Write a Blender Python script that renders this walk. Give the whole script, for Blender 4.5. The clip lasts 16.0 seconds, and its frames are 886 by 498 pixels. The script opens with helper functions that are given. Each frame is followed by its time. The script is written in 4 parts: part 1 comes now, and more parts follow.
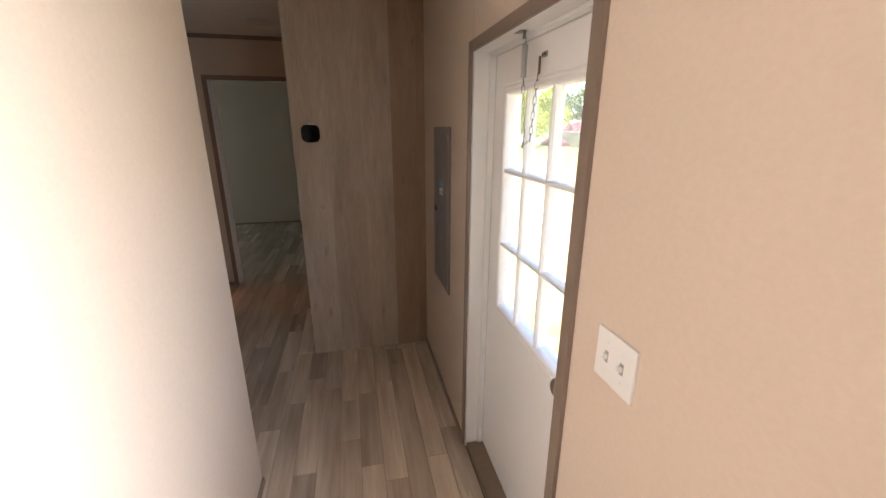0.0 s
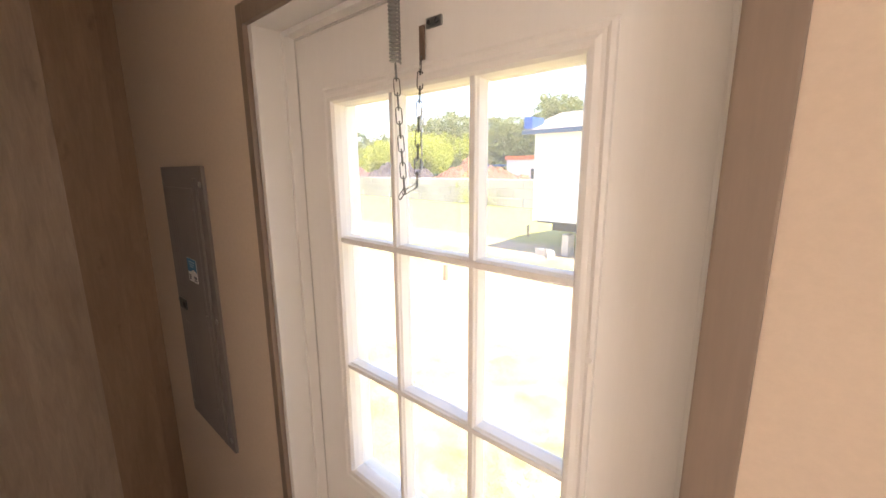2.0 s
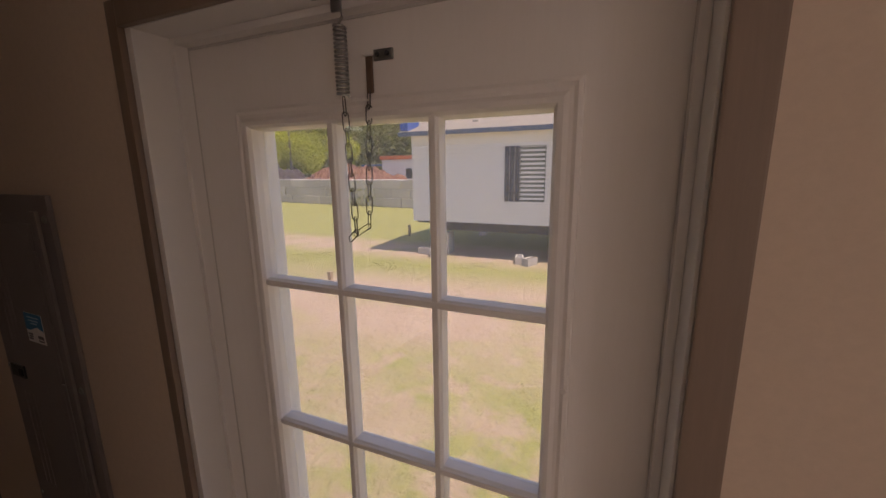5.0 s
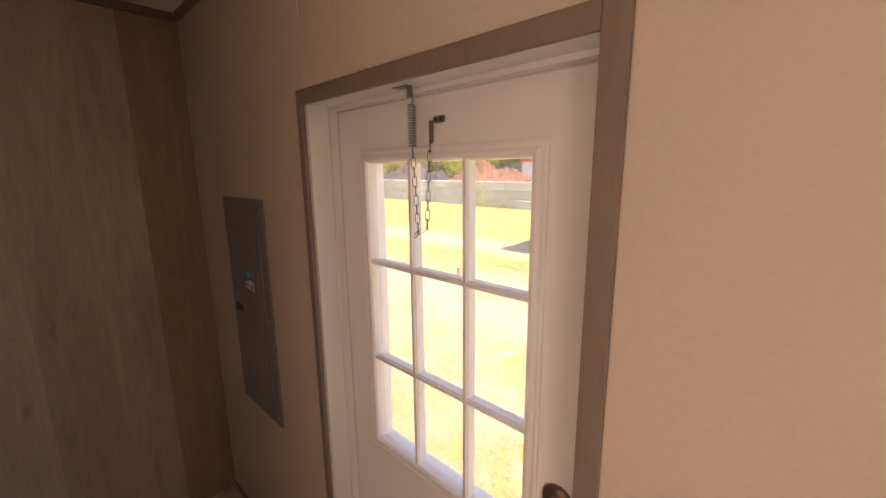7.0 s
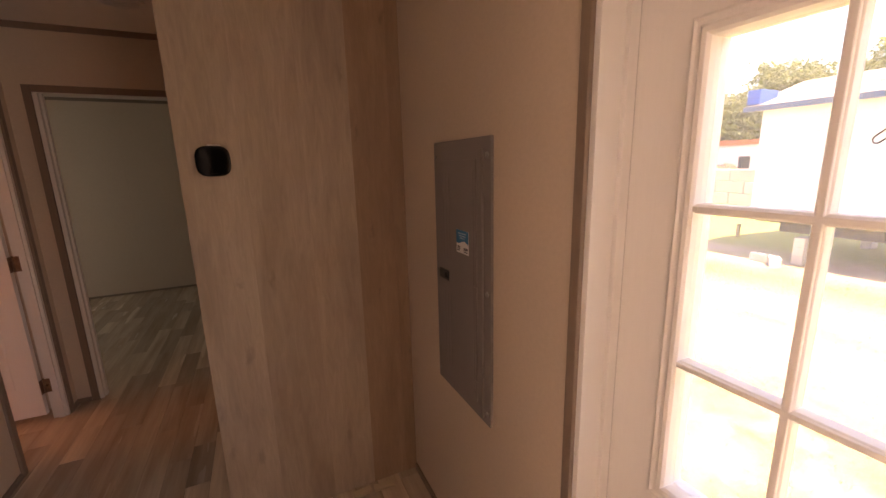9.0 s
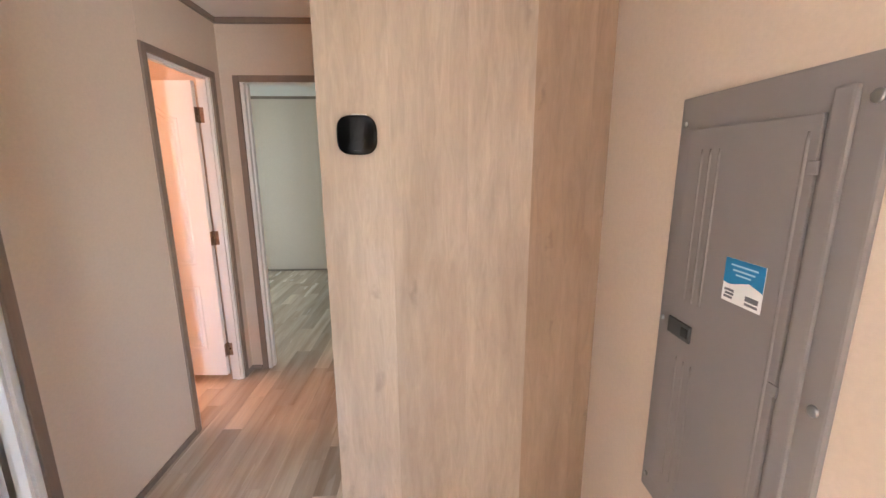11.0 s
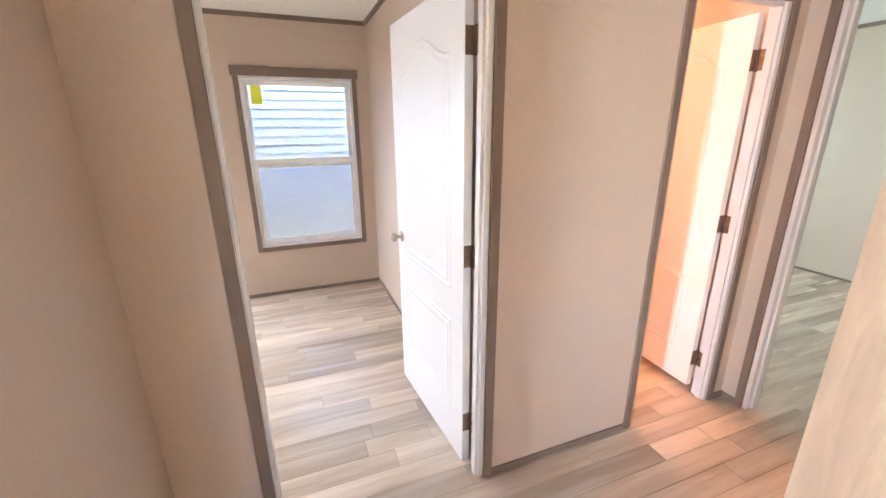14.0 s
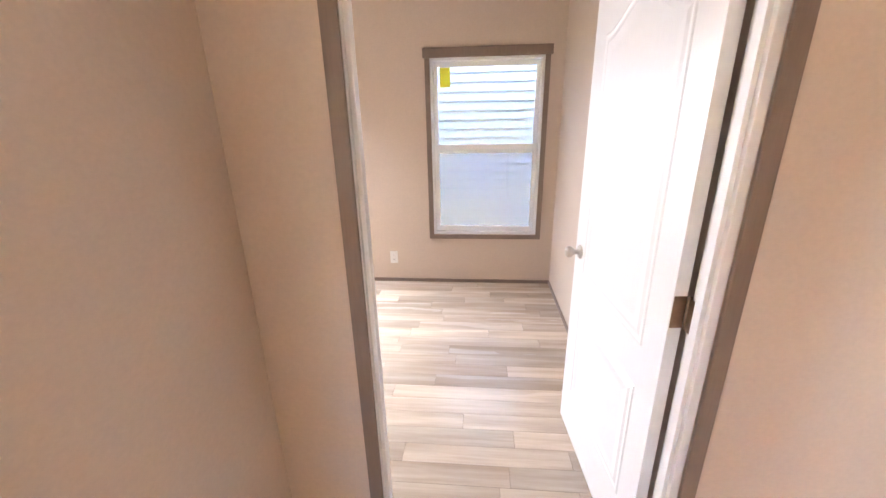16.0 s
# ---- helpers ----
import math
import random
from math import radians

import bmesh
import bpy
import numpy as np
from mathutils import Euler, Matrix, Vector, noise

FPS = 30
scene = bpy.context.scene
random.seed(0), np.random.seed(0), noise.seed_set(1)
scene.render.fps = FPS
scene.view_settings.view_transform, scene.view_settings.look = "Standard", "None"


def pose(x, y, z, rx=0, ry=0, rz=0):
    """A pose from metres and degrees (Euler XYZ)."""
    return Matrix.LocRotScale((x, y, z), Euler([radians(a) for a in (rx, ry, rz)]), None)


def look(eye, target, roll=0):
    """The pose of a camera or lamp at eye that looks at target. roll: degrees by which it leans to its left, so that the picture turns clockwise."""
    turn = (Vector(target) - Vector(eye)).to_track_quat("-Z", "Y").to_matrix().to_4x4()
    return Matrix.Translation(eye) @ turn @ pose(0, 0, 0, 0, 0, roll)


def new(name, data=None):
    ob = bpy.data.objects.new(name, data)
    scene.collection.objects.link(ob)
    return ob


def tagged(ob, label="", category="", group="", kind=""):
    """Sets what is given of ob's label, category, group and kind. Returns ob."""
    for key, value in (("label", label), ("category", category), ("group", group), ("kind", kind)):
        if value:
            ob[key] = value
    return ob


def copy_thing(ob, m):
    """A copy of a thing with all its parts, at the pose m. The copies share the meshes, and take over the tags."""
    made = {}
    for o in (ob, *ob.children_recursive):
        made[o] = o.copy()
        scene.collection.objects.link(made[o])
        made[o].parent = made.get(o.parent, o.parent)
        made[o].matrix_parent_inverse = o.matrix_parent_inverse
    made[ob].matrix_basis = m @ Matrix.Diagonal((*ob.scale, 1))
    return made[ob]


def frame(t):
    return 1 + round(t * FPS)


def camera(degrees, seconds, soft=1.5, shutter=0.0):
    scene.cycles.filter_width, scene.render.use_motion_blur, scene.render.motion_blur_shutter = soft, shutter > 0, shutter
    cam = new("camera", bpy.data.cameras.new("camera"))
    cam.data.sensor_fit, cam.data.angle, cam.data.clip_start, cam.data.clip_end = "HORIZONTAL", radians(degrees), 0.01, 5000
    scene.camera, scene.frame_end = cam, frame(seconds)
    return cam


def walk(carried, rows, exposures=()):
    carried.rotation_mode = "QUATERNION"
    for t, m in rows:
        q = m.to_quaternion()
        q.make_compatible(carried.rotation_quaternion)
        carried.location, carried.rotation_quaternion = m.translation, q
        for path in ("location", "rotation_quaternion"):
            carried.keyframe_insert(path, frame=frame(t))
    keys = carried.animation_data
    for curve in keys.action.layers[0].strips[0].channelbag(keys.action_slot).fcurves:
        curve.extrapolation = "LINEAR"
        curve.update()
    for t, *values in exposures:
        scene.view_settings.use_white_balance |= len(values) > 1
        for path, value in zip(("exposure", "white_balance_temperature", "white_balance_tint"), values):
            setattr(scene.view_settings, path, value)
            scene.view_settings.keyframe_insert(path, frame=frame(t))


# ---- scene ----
cam = camera(96.4, 16.0)

PATH = [
    (0, (-0.474, 1.611, 1.557), (-0.051, 3.474, 0.963), 0.1),
    (0.5, (-0.51, 1.722, 1.561), (0.346, 3.461, 1.069), -0.2),
    (1, (-0.48, 1.948, 1.548), (0.627, 3.557, 1.119), -0.3),
    (1.5, (-0.419, 2.129, 1.533), (0.865, 3.609, 1.131), -0.4),
    (2, (-0.388, 2.33, 1.538), (1.081, 3.63, 1.146), -0.4),
    (2.5, (-0.272, 2.455, 1.501), (1.377, 3.518, 1.113), -0.7),
    (3, (-0.129, 2.559, 1.485), (1.661, 3.363, 1.1), -1.6),
    (3.2, (-0.120, 2.587, 1.479), (1.709, 3.293, 1.082), -0.6),
    (5.3, (-0.486, 2.377, 1.63), (1.281, 3.223, 1.227), -0.9),
    (5.5, (-0.516, 2.317, 1.648), (1.214, 3.239, 1.253), -0.9),
    (6, (-0.537, 2.161, 1.656), (1.087, 3.26, 1.264), -0.8),
    (6.5, (-0.559, 2.116, 1.649), (0.96, 3.357, 1.261), -0.6),
    (7, (-0.559, 2.139, 1.642), (0.859, 3.496, 1.257), -0.6),
    (7.5, (-0.551, 2.214, 1.592), (0.755, 3.679, 1.205), -0.6),
    (8, (-0.577, 2.352, 1.544), (0.586, 3.93, 1.15), -0.6),
    (8.5, (-0.619, 2.472, 1.503), (0.387, 4.157, 1.114), -0.3),
    (8.7, (-0.607, 2.522, 1.492), (0.325, 4.246, 1.091), -0.8),
    (10.8, (-0.499, 3.068, 1.432), (-0.333, 5.019, 1.022), -0.4),
    (11, (-0.513, 3.093, 1.429), (-0.441, 5.049, 1.017), -0.3),
    (11.5, (-0.484, 3.135, 1.435), (-0.693, 5.077, 1.006), -0.4),
    (12, (-0.422, 3.135, 1.430), (-0.937, 5.013, 0.973), -0.5),
    (12.5, (-0.398, 3.203, 1.43), (-1.269, 4.936, 0.943), -0.4),
    (13, (-0.456, 3.324, 1.441), (-1.702, 4.799, 0.92), -0.4),
    (13.5, (-0.547, 3.456, 1.449), (-2.11, 4.576, 0.898), -0.3),
    (14, (-0.577, 3.626, 1.458), (-2.363, 4.309, 0.873), -0.5),
    (14.5, (-0.588, 3.737, 1.461), (-2.471, 4.023, 0.852), -0.8),
    (15, (-0.62, 3.755, 1.469), (-2.519, 3.785, 0.84), -0.9),
    (15.5, (-0.77, 3.72, 1.462), (-2.66, 3.61, 0.819), -1.0),
    (16, (-0.953, 3.726, 1.473), (-2.835, 3.548, 0.818), -1.2),
]
EXPOSURES = [(0.0, 2.6, 6300, 14), (0.8, 2.7, 6600, 14), (1.5, 2.6, 6900, 16), (2.2, 2.4, 7100, 20), (2.6, 1.9, 7000, 24), (3.0, 1.4, 7000, 29), (3.2, 1.3, 7000, 30),
             (5.3, 0.5, 7300, 30), (5.7, 0.6, 7300, 28), (6.2, 1.0, 7200, 28), (7.0, 1.8, 7900, 30), (8.0, 2.5, 8300, 31), (8.7, 2.5, 9000, 38),
             (10.8, 4.8, 6200, 14), (11.1, 4.95, 5850, 12), (11.5, 5.15, 5800, 12), (12.0, 5.25, 5850, 12), (13.5, 5.35, 5900, 13), (14.5, 5.6, 5950, 15), (16.0, 5.6, 6100, 17)]
walk(cam, [(t, look(eye, target, roll)) for t, eye, target, roll in PATH], EXPOSURES)

# ---- world, sun, lights ----
SUN_ELEV, SUN_AZ = 69.0, 191.0          # azimuth clockwise from +y
world = bpy.data.worlds.new("sky")
scene.world = world
world.use_nodes = True
_n = world.node_tree.nodes
_sky = _n.new("ShaderNodeTexSky")
_sky.sky_type, _sky.sun_disc = "NISHITA", False
_sky.sun_elevation, _sky.sun_rotation = radians(SUN_ELEV), radians(SUN_AZ)
_sky.air_density, _sky.dust_density, _sky.ozone_density = 1.0, 0.6, 1.6
world.node_tree.links.new(_sky.outputs[0], _n["Background"].inputs[0])
_n["Background"].inputs[1].default_value = 0.14
_a, _e = radians(SUN_AZ), radians(SUN_ELEV)
sun = new("sun", bpy.data.lights.new("sun", "SUN"))
sun.data.energy, sun.data.angle, sun.data.color = 4.0, radians(0.5), (1.0, 0.95, 0.87)
_to_sun = Vector((math.sin(_a) * math.cos(_e), math.cos(_a) * math.cos(_e), math.sin(_e)))
sun.matrix_world = look(_to_sun * 60, (0, 0, 0))


def area_lamp(name, eye, target, w, h, watts, color):
    ob = new(name, bpy.data.lights.new(name, "AREA"))
    ob.data.shape, ob.data.size, ob.data.size_y = "RECTANGLE", w, h
    ob.data.energy, ob.data.color = watts, color
    ob.matrix_world = look(eye, target)
    return ob


DAY = (0.84, 0.92, 1.0)
# area lamps added for sky light, in assumed window openings out of view
area_lamp("north_room_daylight", (-4.27, 7.2, 1.25), (-3, 7.2, 1.1), 0.85, 1.4, 1.1, (0.74, 0.95, 0.95))
# fill lamps added to brighten the hall, closet wall and bedroom
area_lamp("living_fill_west", (-4.27, -1.1, 1.25), (0, 3.6, 1.1), 1.5, 1.4, 1.0, (1.0, 0.95, 0.89)).data.spread = radians(40)
area_lamp("living_fill_east", (0.03, 1.28, 1.25), (-3, 1.28, 1.25), 0.8, 1.2, 11.0, (0.93, 0.96, 1.0)).data.spread = radians(150)
area_lamp("bedroom_fill_south", (-4.27, 2.0, 1.25), (-3.2, 2.5, 0.2), 0.85, 1.3, 1.9, DAY).data.spread = radians(140)
bath_lamp = new("bath_lamp_light", bpy.data.lights.new("bath_lamp_light", "POINT"))
bath_lamp.data.energy, bath_lamp.data.color, bath_lamp.data.shadow_soft_size = 2.4, (1.0, 0.51, 0.31), 0.05
bath_lamp.location = (-3.50, 5.42, 2.10)

# ---- materials ----


def mat(name, base, rough=0.6, metal=0.0, vary=0.0, scale=(6, 6, 6), tint=None, bump=0.0, bscale=(80, 80, 80), detail=4.0,
        rand=0.0, fine=0.0, fscale=(60, 60, 60), rvary=0.0, coat=0.0, bdist=0.002, spec=None, island=False, warp=0.0):
    """A surface: base and tint mixed by coarse and fine noise, shade shifted object by object, relief from a third noise."""
    m = bpy.data.materials.new(name)
    m.use_nodes = True
    nt = m.node_tree
    bsdf = nt.nodes["Principled BSDF"]
    bsdf.inputs["Metallic"].default_value = metal
    bsdf.inputs["Roughness"].default_value = rough
    if coat:
        bsdf.inputs["Coat Weight"].default_value = coat
        bsdf.inputs["Coat Roughness"].default_value = 0.15
    if spec is not None:
        bsdf.inputs["Specular IOR Level"].default_value = spec
    co = nt.nodes.new("ShaderNodeTexCoord")
    info = nt.nodes.new("ShaderNodeNewGeometry" if island else "ShaderNodeObjectInfo")
    chance = info.outputs["Random Per Island" if island else "Random"]
    off = nt.nodes.new("ShaderNodeVectorMath")
    off.operation = "MULTIPLY_ADD"
    nt.links.new(chance, off.inputs[0])
    off.inputs[1].default_value = (17.3, 9.1, 5.7) if rand else (0, 0, 0)
    nt.links.new(co.outputs["Object"], off.inputs[2])

    def noise_at(sc, det, rg=0.55):
        mp = nt.nodes.new("ShaderNodeVectorMath")
        mp.operation = "MULTIPLY"
        mp.inputs[1].default_value = sc
        nt.links.new(off.outputs[0], mp.inputs[0])
        nz = nt.nodes.new("ShaderNodeTexNoise")
        nz.inputs["Scale"].default_value = 1.0
        nz.inputs["Detail"].default_value = det
        nz.inputs["Roughness"].default_value = rg
        nz.inputs["Distortion"].default_value = warp
        nt.links.new(mp.outputs[0], nz.inputs["Vector"])
        return nz.outputs["Fac"]

    def spread(sock, lo, hi):
        r = nt.nodes.new("ShaderNodeMapRange")
        r.inputs["From Min"].default_value, r.inputs["From Max"].default_value = 0.3, 0.7
        r.inputs["To Min"].default_value, r.inputs["To Max"].default_value = lo, hi
        nt.links.new(sock, r.inputs["Value"])
        return r.outputs[0]

    def mix(fac, a, b, kind="MIX"):
        x = nt.nodes.new("ShaderNodeMix")
        x.data_type, x.blend_type = "RGBA", kind
        for sock, v in ((x.inputs["Factor"], fac), (x.inputs["A"], a), (x.inputs["B"], b)):
            if isinstance(v, (int, float)):
                sock.default_value = v
            elif isinstance(v, tuple):
                sock.default_value = (*v[:3], 1)
            else:
                nt.links.new(v, sock)
        return x.outputs["Result"]

    col = tuple(base)
    if vary:
        tint = tint or tuple(c * 0.75 for c in base)
        col = mix(spread(noise_at(scale, detail), 0.0, vary), col, tuple(tint))
        if fine:
            col = mix(spread(noise_at(fscale, 3.0, 0.7), 0.0, fine), col, tuple(c * 0.55 for c in tint))
    if rand:
        r = nt.nodes.new("ShaderNodeMapRange")
        r.inputs["To Min"].default_value, r.inputs["To Max"].default_value = 1 - rand, 1 + rand
        nt.links.new(chance, r.inputs["Value"])
        g = nt.nodes.new("ShaderNodeVectorMath")
        g.operation = "SCALE"
        if isinstance(col, tuple):
            g.inputs[0].default_value = col
        else:
            nt.links.new(col, g.inputs[0])
        nt.links.new(r.outputs[0], g.inputs["Scale"])
        col = g.outputs[0]
    if isinstance(col, tuple):
        bsdf.inputs["Base Color"].default_value = (*col, 1)
    else:
        nt.links.new(col, bsdf.inputs["Base Color"])
    if rvary:
        nt.links.new(spread(noise_at(tuple(s * 0.7 for s in scale), 3), max(rough - rvary, 0.03), rough + rvary), bsdf.inputs["Roughness"])
    if bump:
        b = nt.nodes.new("ShaderNodeBump")
        b.inputs["Strength"].default_value, b.inputs["Distance"].default_value = bump, bdist
        nt.links.new(noise_at(bscale, 3), b.inputs["Height"])
        nt.links.new(b.outputs[0], bsdf.inputs["Normal"])
    return m


WALL = mat("beige_vinyl_wall", (0.66, 0.54, 0.43), 0.72, vary=0.25, scale=(1.4, 1.4, 1.0), tint=(0.60, 0.485, 0.38), fine=0.12, fscale=(70, 70, 90),
           bump=0.14, bscale=(220, 220, 300), bdist=0.0006, rvary=0.08)
CEIL = mat("white_ceiling", (0.82, 0.79, 0.74), 0.9, vary=0.2, scale=(3, 3, 3), bump=0.5, bscale=(180, 180, 180))
TRIM = mat("taupe_trim", (0.255, 0.190, 0.145), 0.45, vary=0.5, scale=(9, 9, 3), tint=(0.205, 0.15, 0.112), fine=0.2, fscale=(90, 90, 8), bump=0.15, bscale=(200, 200, 20))
WHITE = mat("white_door_paint", (0.84, 0.815, 0.78), 0.38, vary=0.25, scale=(2, 2, 1.2), tint=(0.80, 0.77, 0.73), fine=0.05, fscale=(120, 120, 10),
            bump=0.25, bscale=(260, 260, 14), bdist=0.0006, rvary=0.08)
JAMB = mat("white_jamb_paint", (0.78, 0.76, 0.73), 0.45, vary=0.3, scale=(2, 2, 1), tint=(0.74, 0.715, 0.68), bump=0.04, bscale=(200, 200, 20))
VINYL = mat("white_window_vinyl", (0.82, 0.82, 0.81), 0.35, vary=0.15, scale=(3, 3, 3), tint=(0.76, 0.75, 0.73))
STRIP = mat("white_weatherstrip", (0.62, 0.60, 0.57), 0.7, vary=0.3)
PANEL_LOOK = dict(rough=0.5, vary=1.0, scale=(4.2, 4.2, 1.0), fine=0.34, fscale=(55, 55, 7), detail=8, rand=0.05, warp=0.9, bump=0.25, bscale=(80, 80, 6), bdist=0.001, rvary=0.08)
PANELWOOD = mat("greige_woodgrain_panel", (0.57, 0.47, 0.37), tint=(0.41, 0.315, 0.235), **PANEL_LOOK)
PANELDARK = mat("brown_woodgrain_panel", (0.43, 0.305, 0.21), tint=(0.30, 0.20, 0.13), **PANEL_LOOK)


def add_knots(m, scale, size, dark):
    """Small stretched dark knots and streaks printed into a wood-grain sheet."""
    nt = m.node_tree
    bsdf = nt.nodes["Principled BSDF"]
    old = bsdf.inputs["Base Color"].links[0].from_socket
    co, mp, vo, mr, nz, mx, sc = (nt.nodes.new("ShaderNode" + k) for k in ("TexCoord", "VectorMath", "TexVoronoi", "MapRange", "TexNoise", "VectorMath", "VectorMath"))
    nz.inputs["Scale"].default_value, nz.inputs["Detail"].default_value = 22.0, 3.0
    nt.links.new(co.outputs["Object"], nz.inputs["Vector"])
    sc.operation, sc.inputs["Scale"].default_value = "SCALE", 0.05
    nt.links.new(nz.outputs["Color"], sc.inputs[0])
    mx.operation = "ADD"
    nt.links.new(co.outputs["Object"], mx.inputs[0])
    nt.links.new(sc.outputs[0], mx.inputs[1])
    mp.operation, mp.inputs[1].default_value = "MULTIPLY", scale
    nt.links.new(mx.outputs[0], mp.inputs[0])
    vo.inputs["Scale"].default_value = 1.0
    nt.links.new(mp.outputs[0], vo.inputs["Vector"])
    mr.interpolation_type = "SMOOTHSTEP"
    mr.inputs["From Min"].default_value, mr.inputs["From Max"].default_value = size * 0.25, size
    mr.inputs["To Min"].default_value, mr.inputs["To Max"].default_value = dark, 1.0
    nt.links.new(vo.outputs["Distance"], mr.inputs["Value"])
    g = nt.nodes.new("ShaderNodeVectorMath")
    g.operation = "SCALE"
    nt.links.new(old, g.inputs[0])
    nt.links.new(mr.outputs[0], g.inputs["Scale"])
    nt.links.new(g.outputs[0], bsdf.inputs["Base Color"])


add_knots(PANELWOOD, (9.0, 9.0, 2.2), 0.16, 0.80)
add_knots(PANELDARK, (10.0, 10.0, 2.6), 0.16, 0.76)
FLOOR_LOOK = dict(base=(0.70, 0.58, 0.455), rough=0.22, vary=0.8, scale=(13, 1.2, 4), tint=(0.38, 0.275, 0.19), fine=0.22, fscale=(60, 2.6, 30),
                  rand=0.25, coat=0.25, bump=0.25, bscale=(120, 7, 120), bdist=0.0006, rvary=0.07)
FLOOR = mat("greige_plank_floor", **FLOOR_LOOK)
FLOOR_JOINED = mat("greige_plank_floor_joined", island=True, **FLOOR_LOOK)
SLAB = mat("dark_subfloor", (0.10, 0.075, 0.055), 0.8, vary=0.4)
GREYMETAL = mat("grey_painted_steel", (0.225, 0.203, 0.195), 0.52, vary=0.25, scale=(7, 7, 4), tint=(0.195, 0.178, 0.172), bump=0.2, bscale=(500, 500, 500), bdist=0.0004, rvary=0.06)
LATCH = mat("dark_plastic_latch", (0.045, 0.05, 0.05), 0.45, vary=0.2)
THERMO_BODY = mat("black_matt_plastic", (0.007, 0.006, 0.006), 0.45, vary=0.2, scale=(60, 60, 60), spec=0.2)
THERMO_GLASS = mat("black_gloss_screen", (0.004, 0.004, 0.004), 0.08, vary=0.1, scale=(40, 40, 40), spec=0.13)
BLACKHOLE = mat("black_opening", (0.012, 0.012, 0.012), 0.6, vary=0.2)
ZINC = mat("zinc_plated_steel", (0.36, 0.37, 0.36), 0.34, metal=1.0, vary=0.4, scale=(60, 60, 60), tint=(0.24, 0.24, 0.235))
CHAIN = mat("dull_steel_chain", (0.16, 0.157, 0.15), 0.36, metal=1.0, vary=0.4, scale=(90, 90, 90))
BRONZE = mat("aged_bronze", (0.32, 0.225, 0.155), 0.34, metal=0.9, vary=0.5, scale=(40, 40, 40), tint=(0.15, 0.10, 0.07), rvary=0.08)
RUST = mat("rusted_steel_hook", (0.20, 0.13, 0.09), 0.55, metal=0.6, vary=0.7, scale=(80, 80, 40), tint=(0.30, 0.22, 0.17))
NICKEL = mat("satin_nickel", (0.52, 0.46, 0.40), 0.28, metal=1.0, vary=0.3, scale=(40, 40, 40), tint=(0.40, 0.34, 0.29))
PLATE = mat("white_plastic_plate", (0.80, 0.78, 0.74), 0.3, vary=0.15, scale=(20, 20, 20), tint=(0.75, 0.72, 0.68))
BLUE = mat("blue_sticker_print", (0.010, 0.205, 0.44), 0.45, vary=0.2, scale=(50, 50, 50))
PAPER = mat("white_sticker_paper", (0.82, 0.82, 0.82), 0.5, vary=0.1, scale=(50, 50, 50))
INK = mat("grey_ink", (0.16, 0.16, 0.18), 0.6, vary=0.1)
PALEINK = mat("pale_blue_ink", (0.42, 0.62, 0.78), 0.5, vary=0.1)
YELLOW = mat("yellow_window_sticker", (0.80, 0.72, 0.16), 0.5, vary=0.2, scale=(30, 30, 30))
_nt = YELLOW.node_tree
_tl, _mx = _nt.nodes.new("ShaderNodeBsdfTranslucent"), _nt.nodes.new("ShaderNodeMixShader")
_tl.inputs[0].default_value = (0.85, 0.74, 0.12, 1)
_mx.inputs[0].default_value = 0.75
_nt.links.new(_nt.nodes["Principled BSDF"].outputs[0], _mx.inputs[1])
_nt.links.new(_tl.outputs[0], _mx.inputs[2])
_nt.links.new(_mx.outputs[0], _nt.nodes["Material Output"].inputs["Surface"])
PAPERLINE = mat("grey_gypsum_core", (0.42, 0.40, 0.37), 0.9, vary=0.4, scale=(20, 20, 20))
STUD = mat("pine_stud", (0.40, 0.29, 0.18), 0.7, vary=0.5, scale=(40, 40, 3))
ALU = mat("brown_threshold", (0.20, 0.145, 0.10), 0.45, vary=0.4, scale=(3, 20, 20), tint=(0.14, 0.10, 0.07))
PALEWOOD = mat("pale_raw_wood", (0.55, 0.44, 0.31), 0.7, vary=0.5, scale=(6, 40, 40), tint=(0.44, 0.33, 0.22))
SMUDGE = mat("wall_scuff", (0.585, 0.47, 0.37), 0.75, vary=0.4, scale=(30, 30, 30))
# outdoors
SIDING = mat("white_vinyl_siding", (0.76, 0.75, 0.73), 0.5, vary=0.3, scale=(0.6, 0.6, 6), tint=(0.66, 0.65, 0.63), bump=0.1, bscale=(20, 5, 90))
PALESIDING = mat("pale_blue_grey_siding", (0.46, 0.50, 0.54), 0.55, vary=0.3, scale=(0.6, 0.6, 6), tint=(0.42, 0.46, 0.50), bump=0.1, bscale=(20, 5, 90))
SHINGLE = mat("tan_shingles", (0.28, 0.25, 0.215), 0.9, vary=0.6, scale=(6, 3, 6), tint=(0.22, 0.18, 0.15), bump=0.5, bscale=(40, 25, 40), bdist=0.01)
FASCIA = mat("blue_grey_fascia", (0.055, 0.10, 0.19), 0.5, vary=0.3)
SHUTTER = mat("dark_slate_shutter", (0.050, 0.052, 0.068), 0.5, vary=0.3, scale=(8, 8, 2), rand=0.12)
WGLASS = mat("dark_window_glass", (0.05, 0.065, 0.06), 0.08, vary=0.3, scale=(2, 2, 2))
BLIND = mat("grey_blind_slat", (0.15, 0.17, 0.145), 0.5, vary=0.2)
DARKFRAME = mat("dark_steel_chassis", (0.035, 0.035, 0.04), 0.6, vary=0.3)
CMU = mat("concrete_block", (0.52, 0.48, 0.44), 0.9, vary=0.6, scale=(5, 5, 5), tint=(0.40, 0.37, 0.335), rand=0.12, bump=0.6, bscale=(40, 40, 40), bdist=0.01)
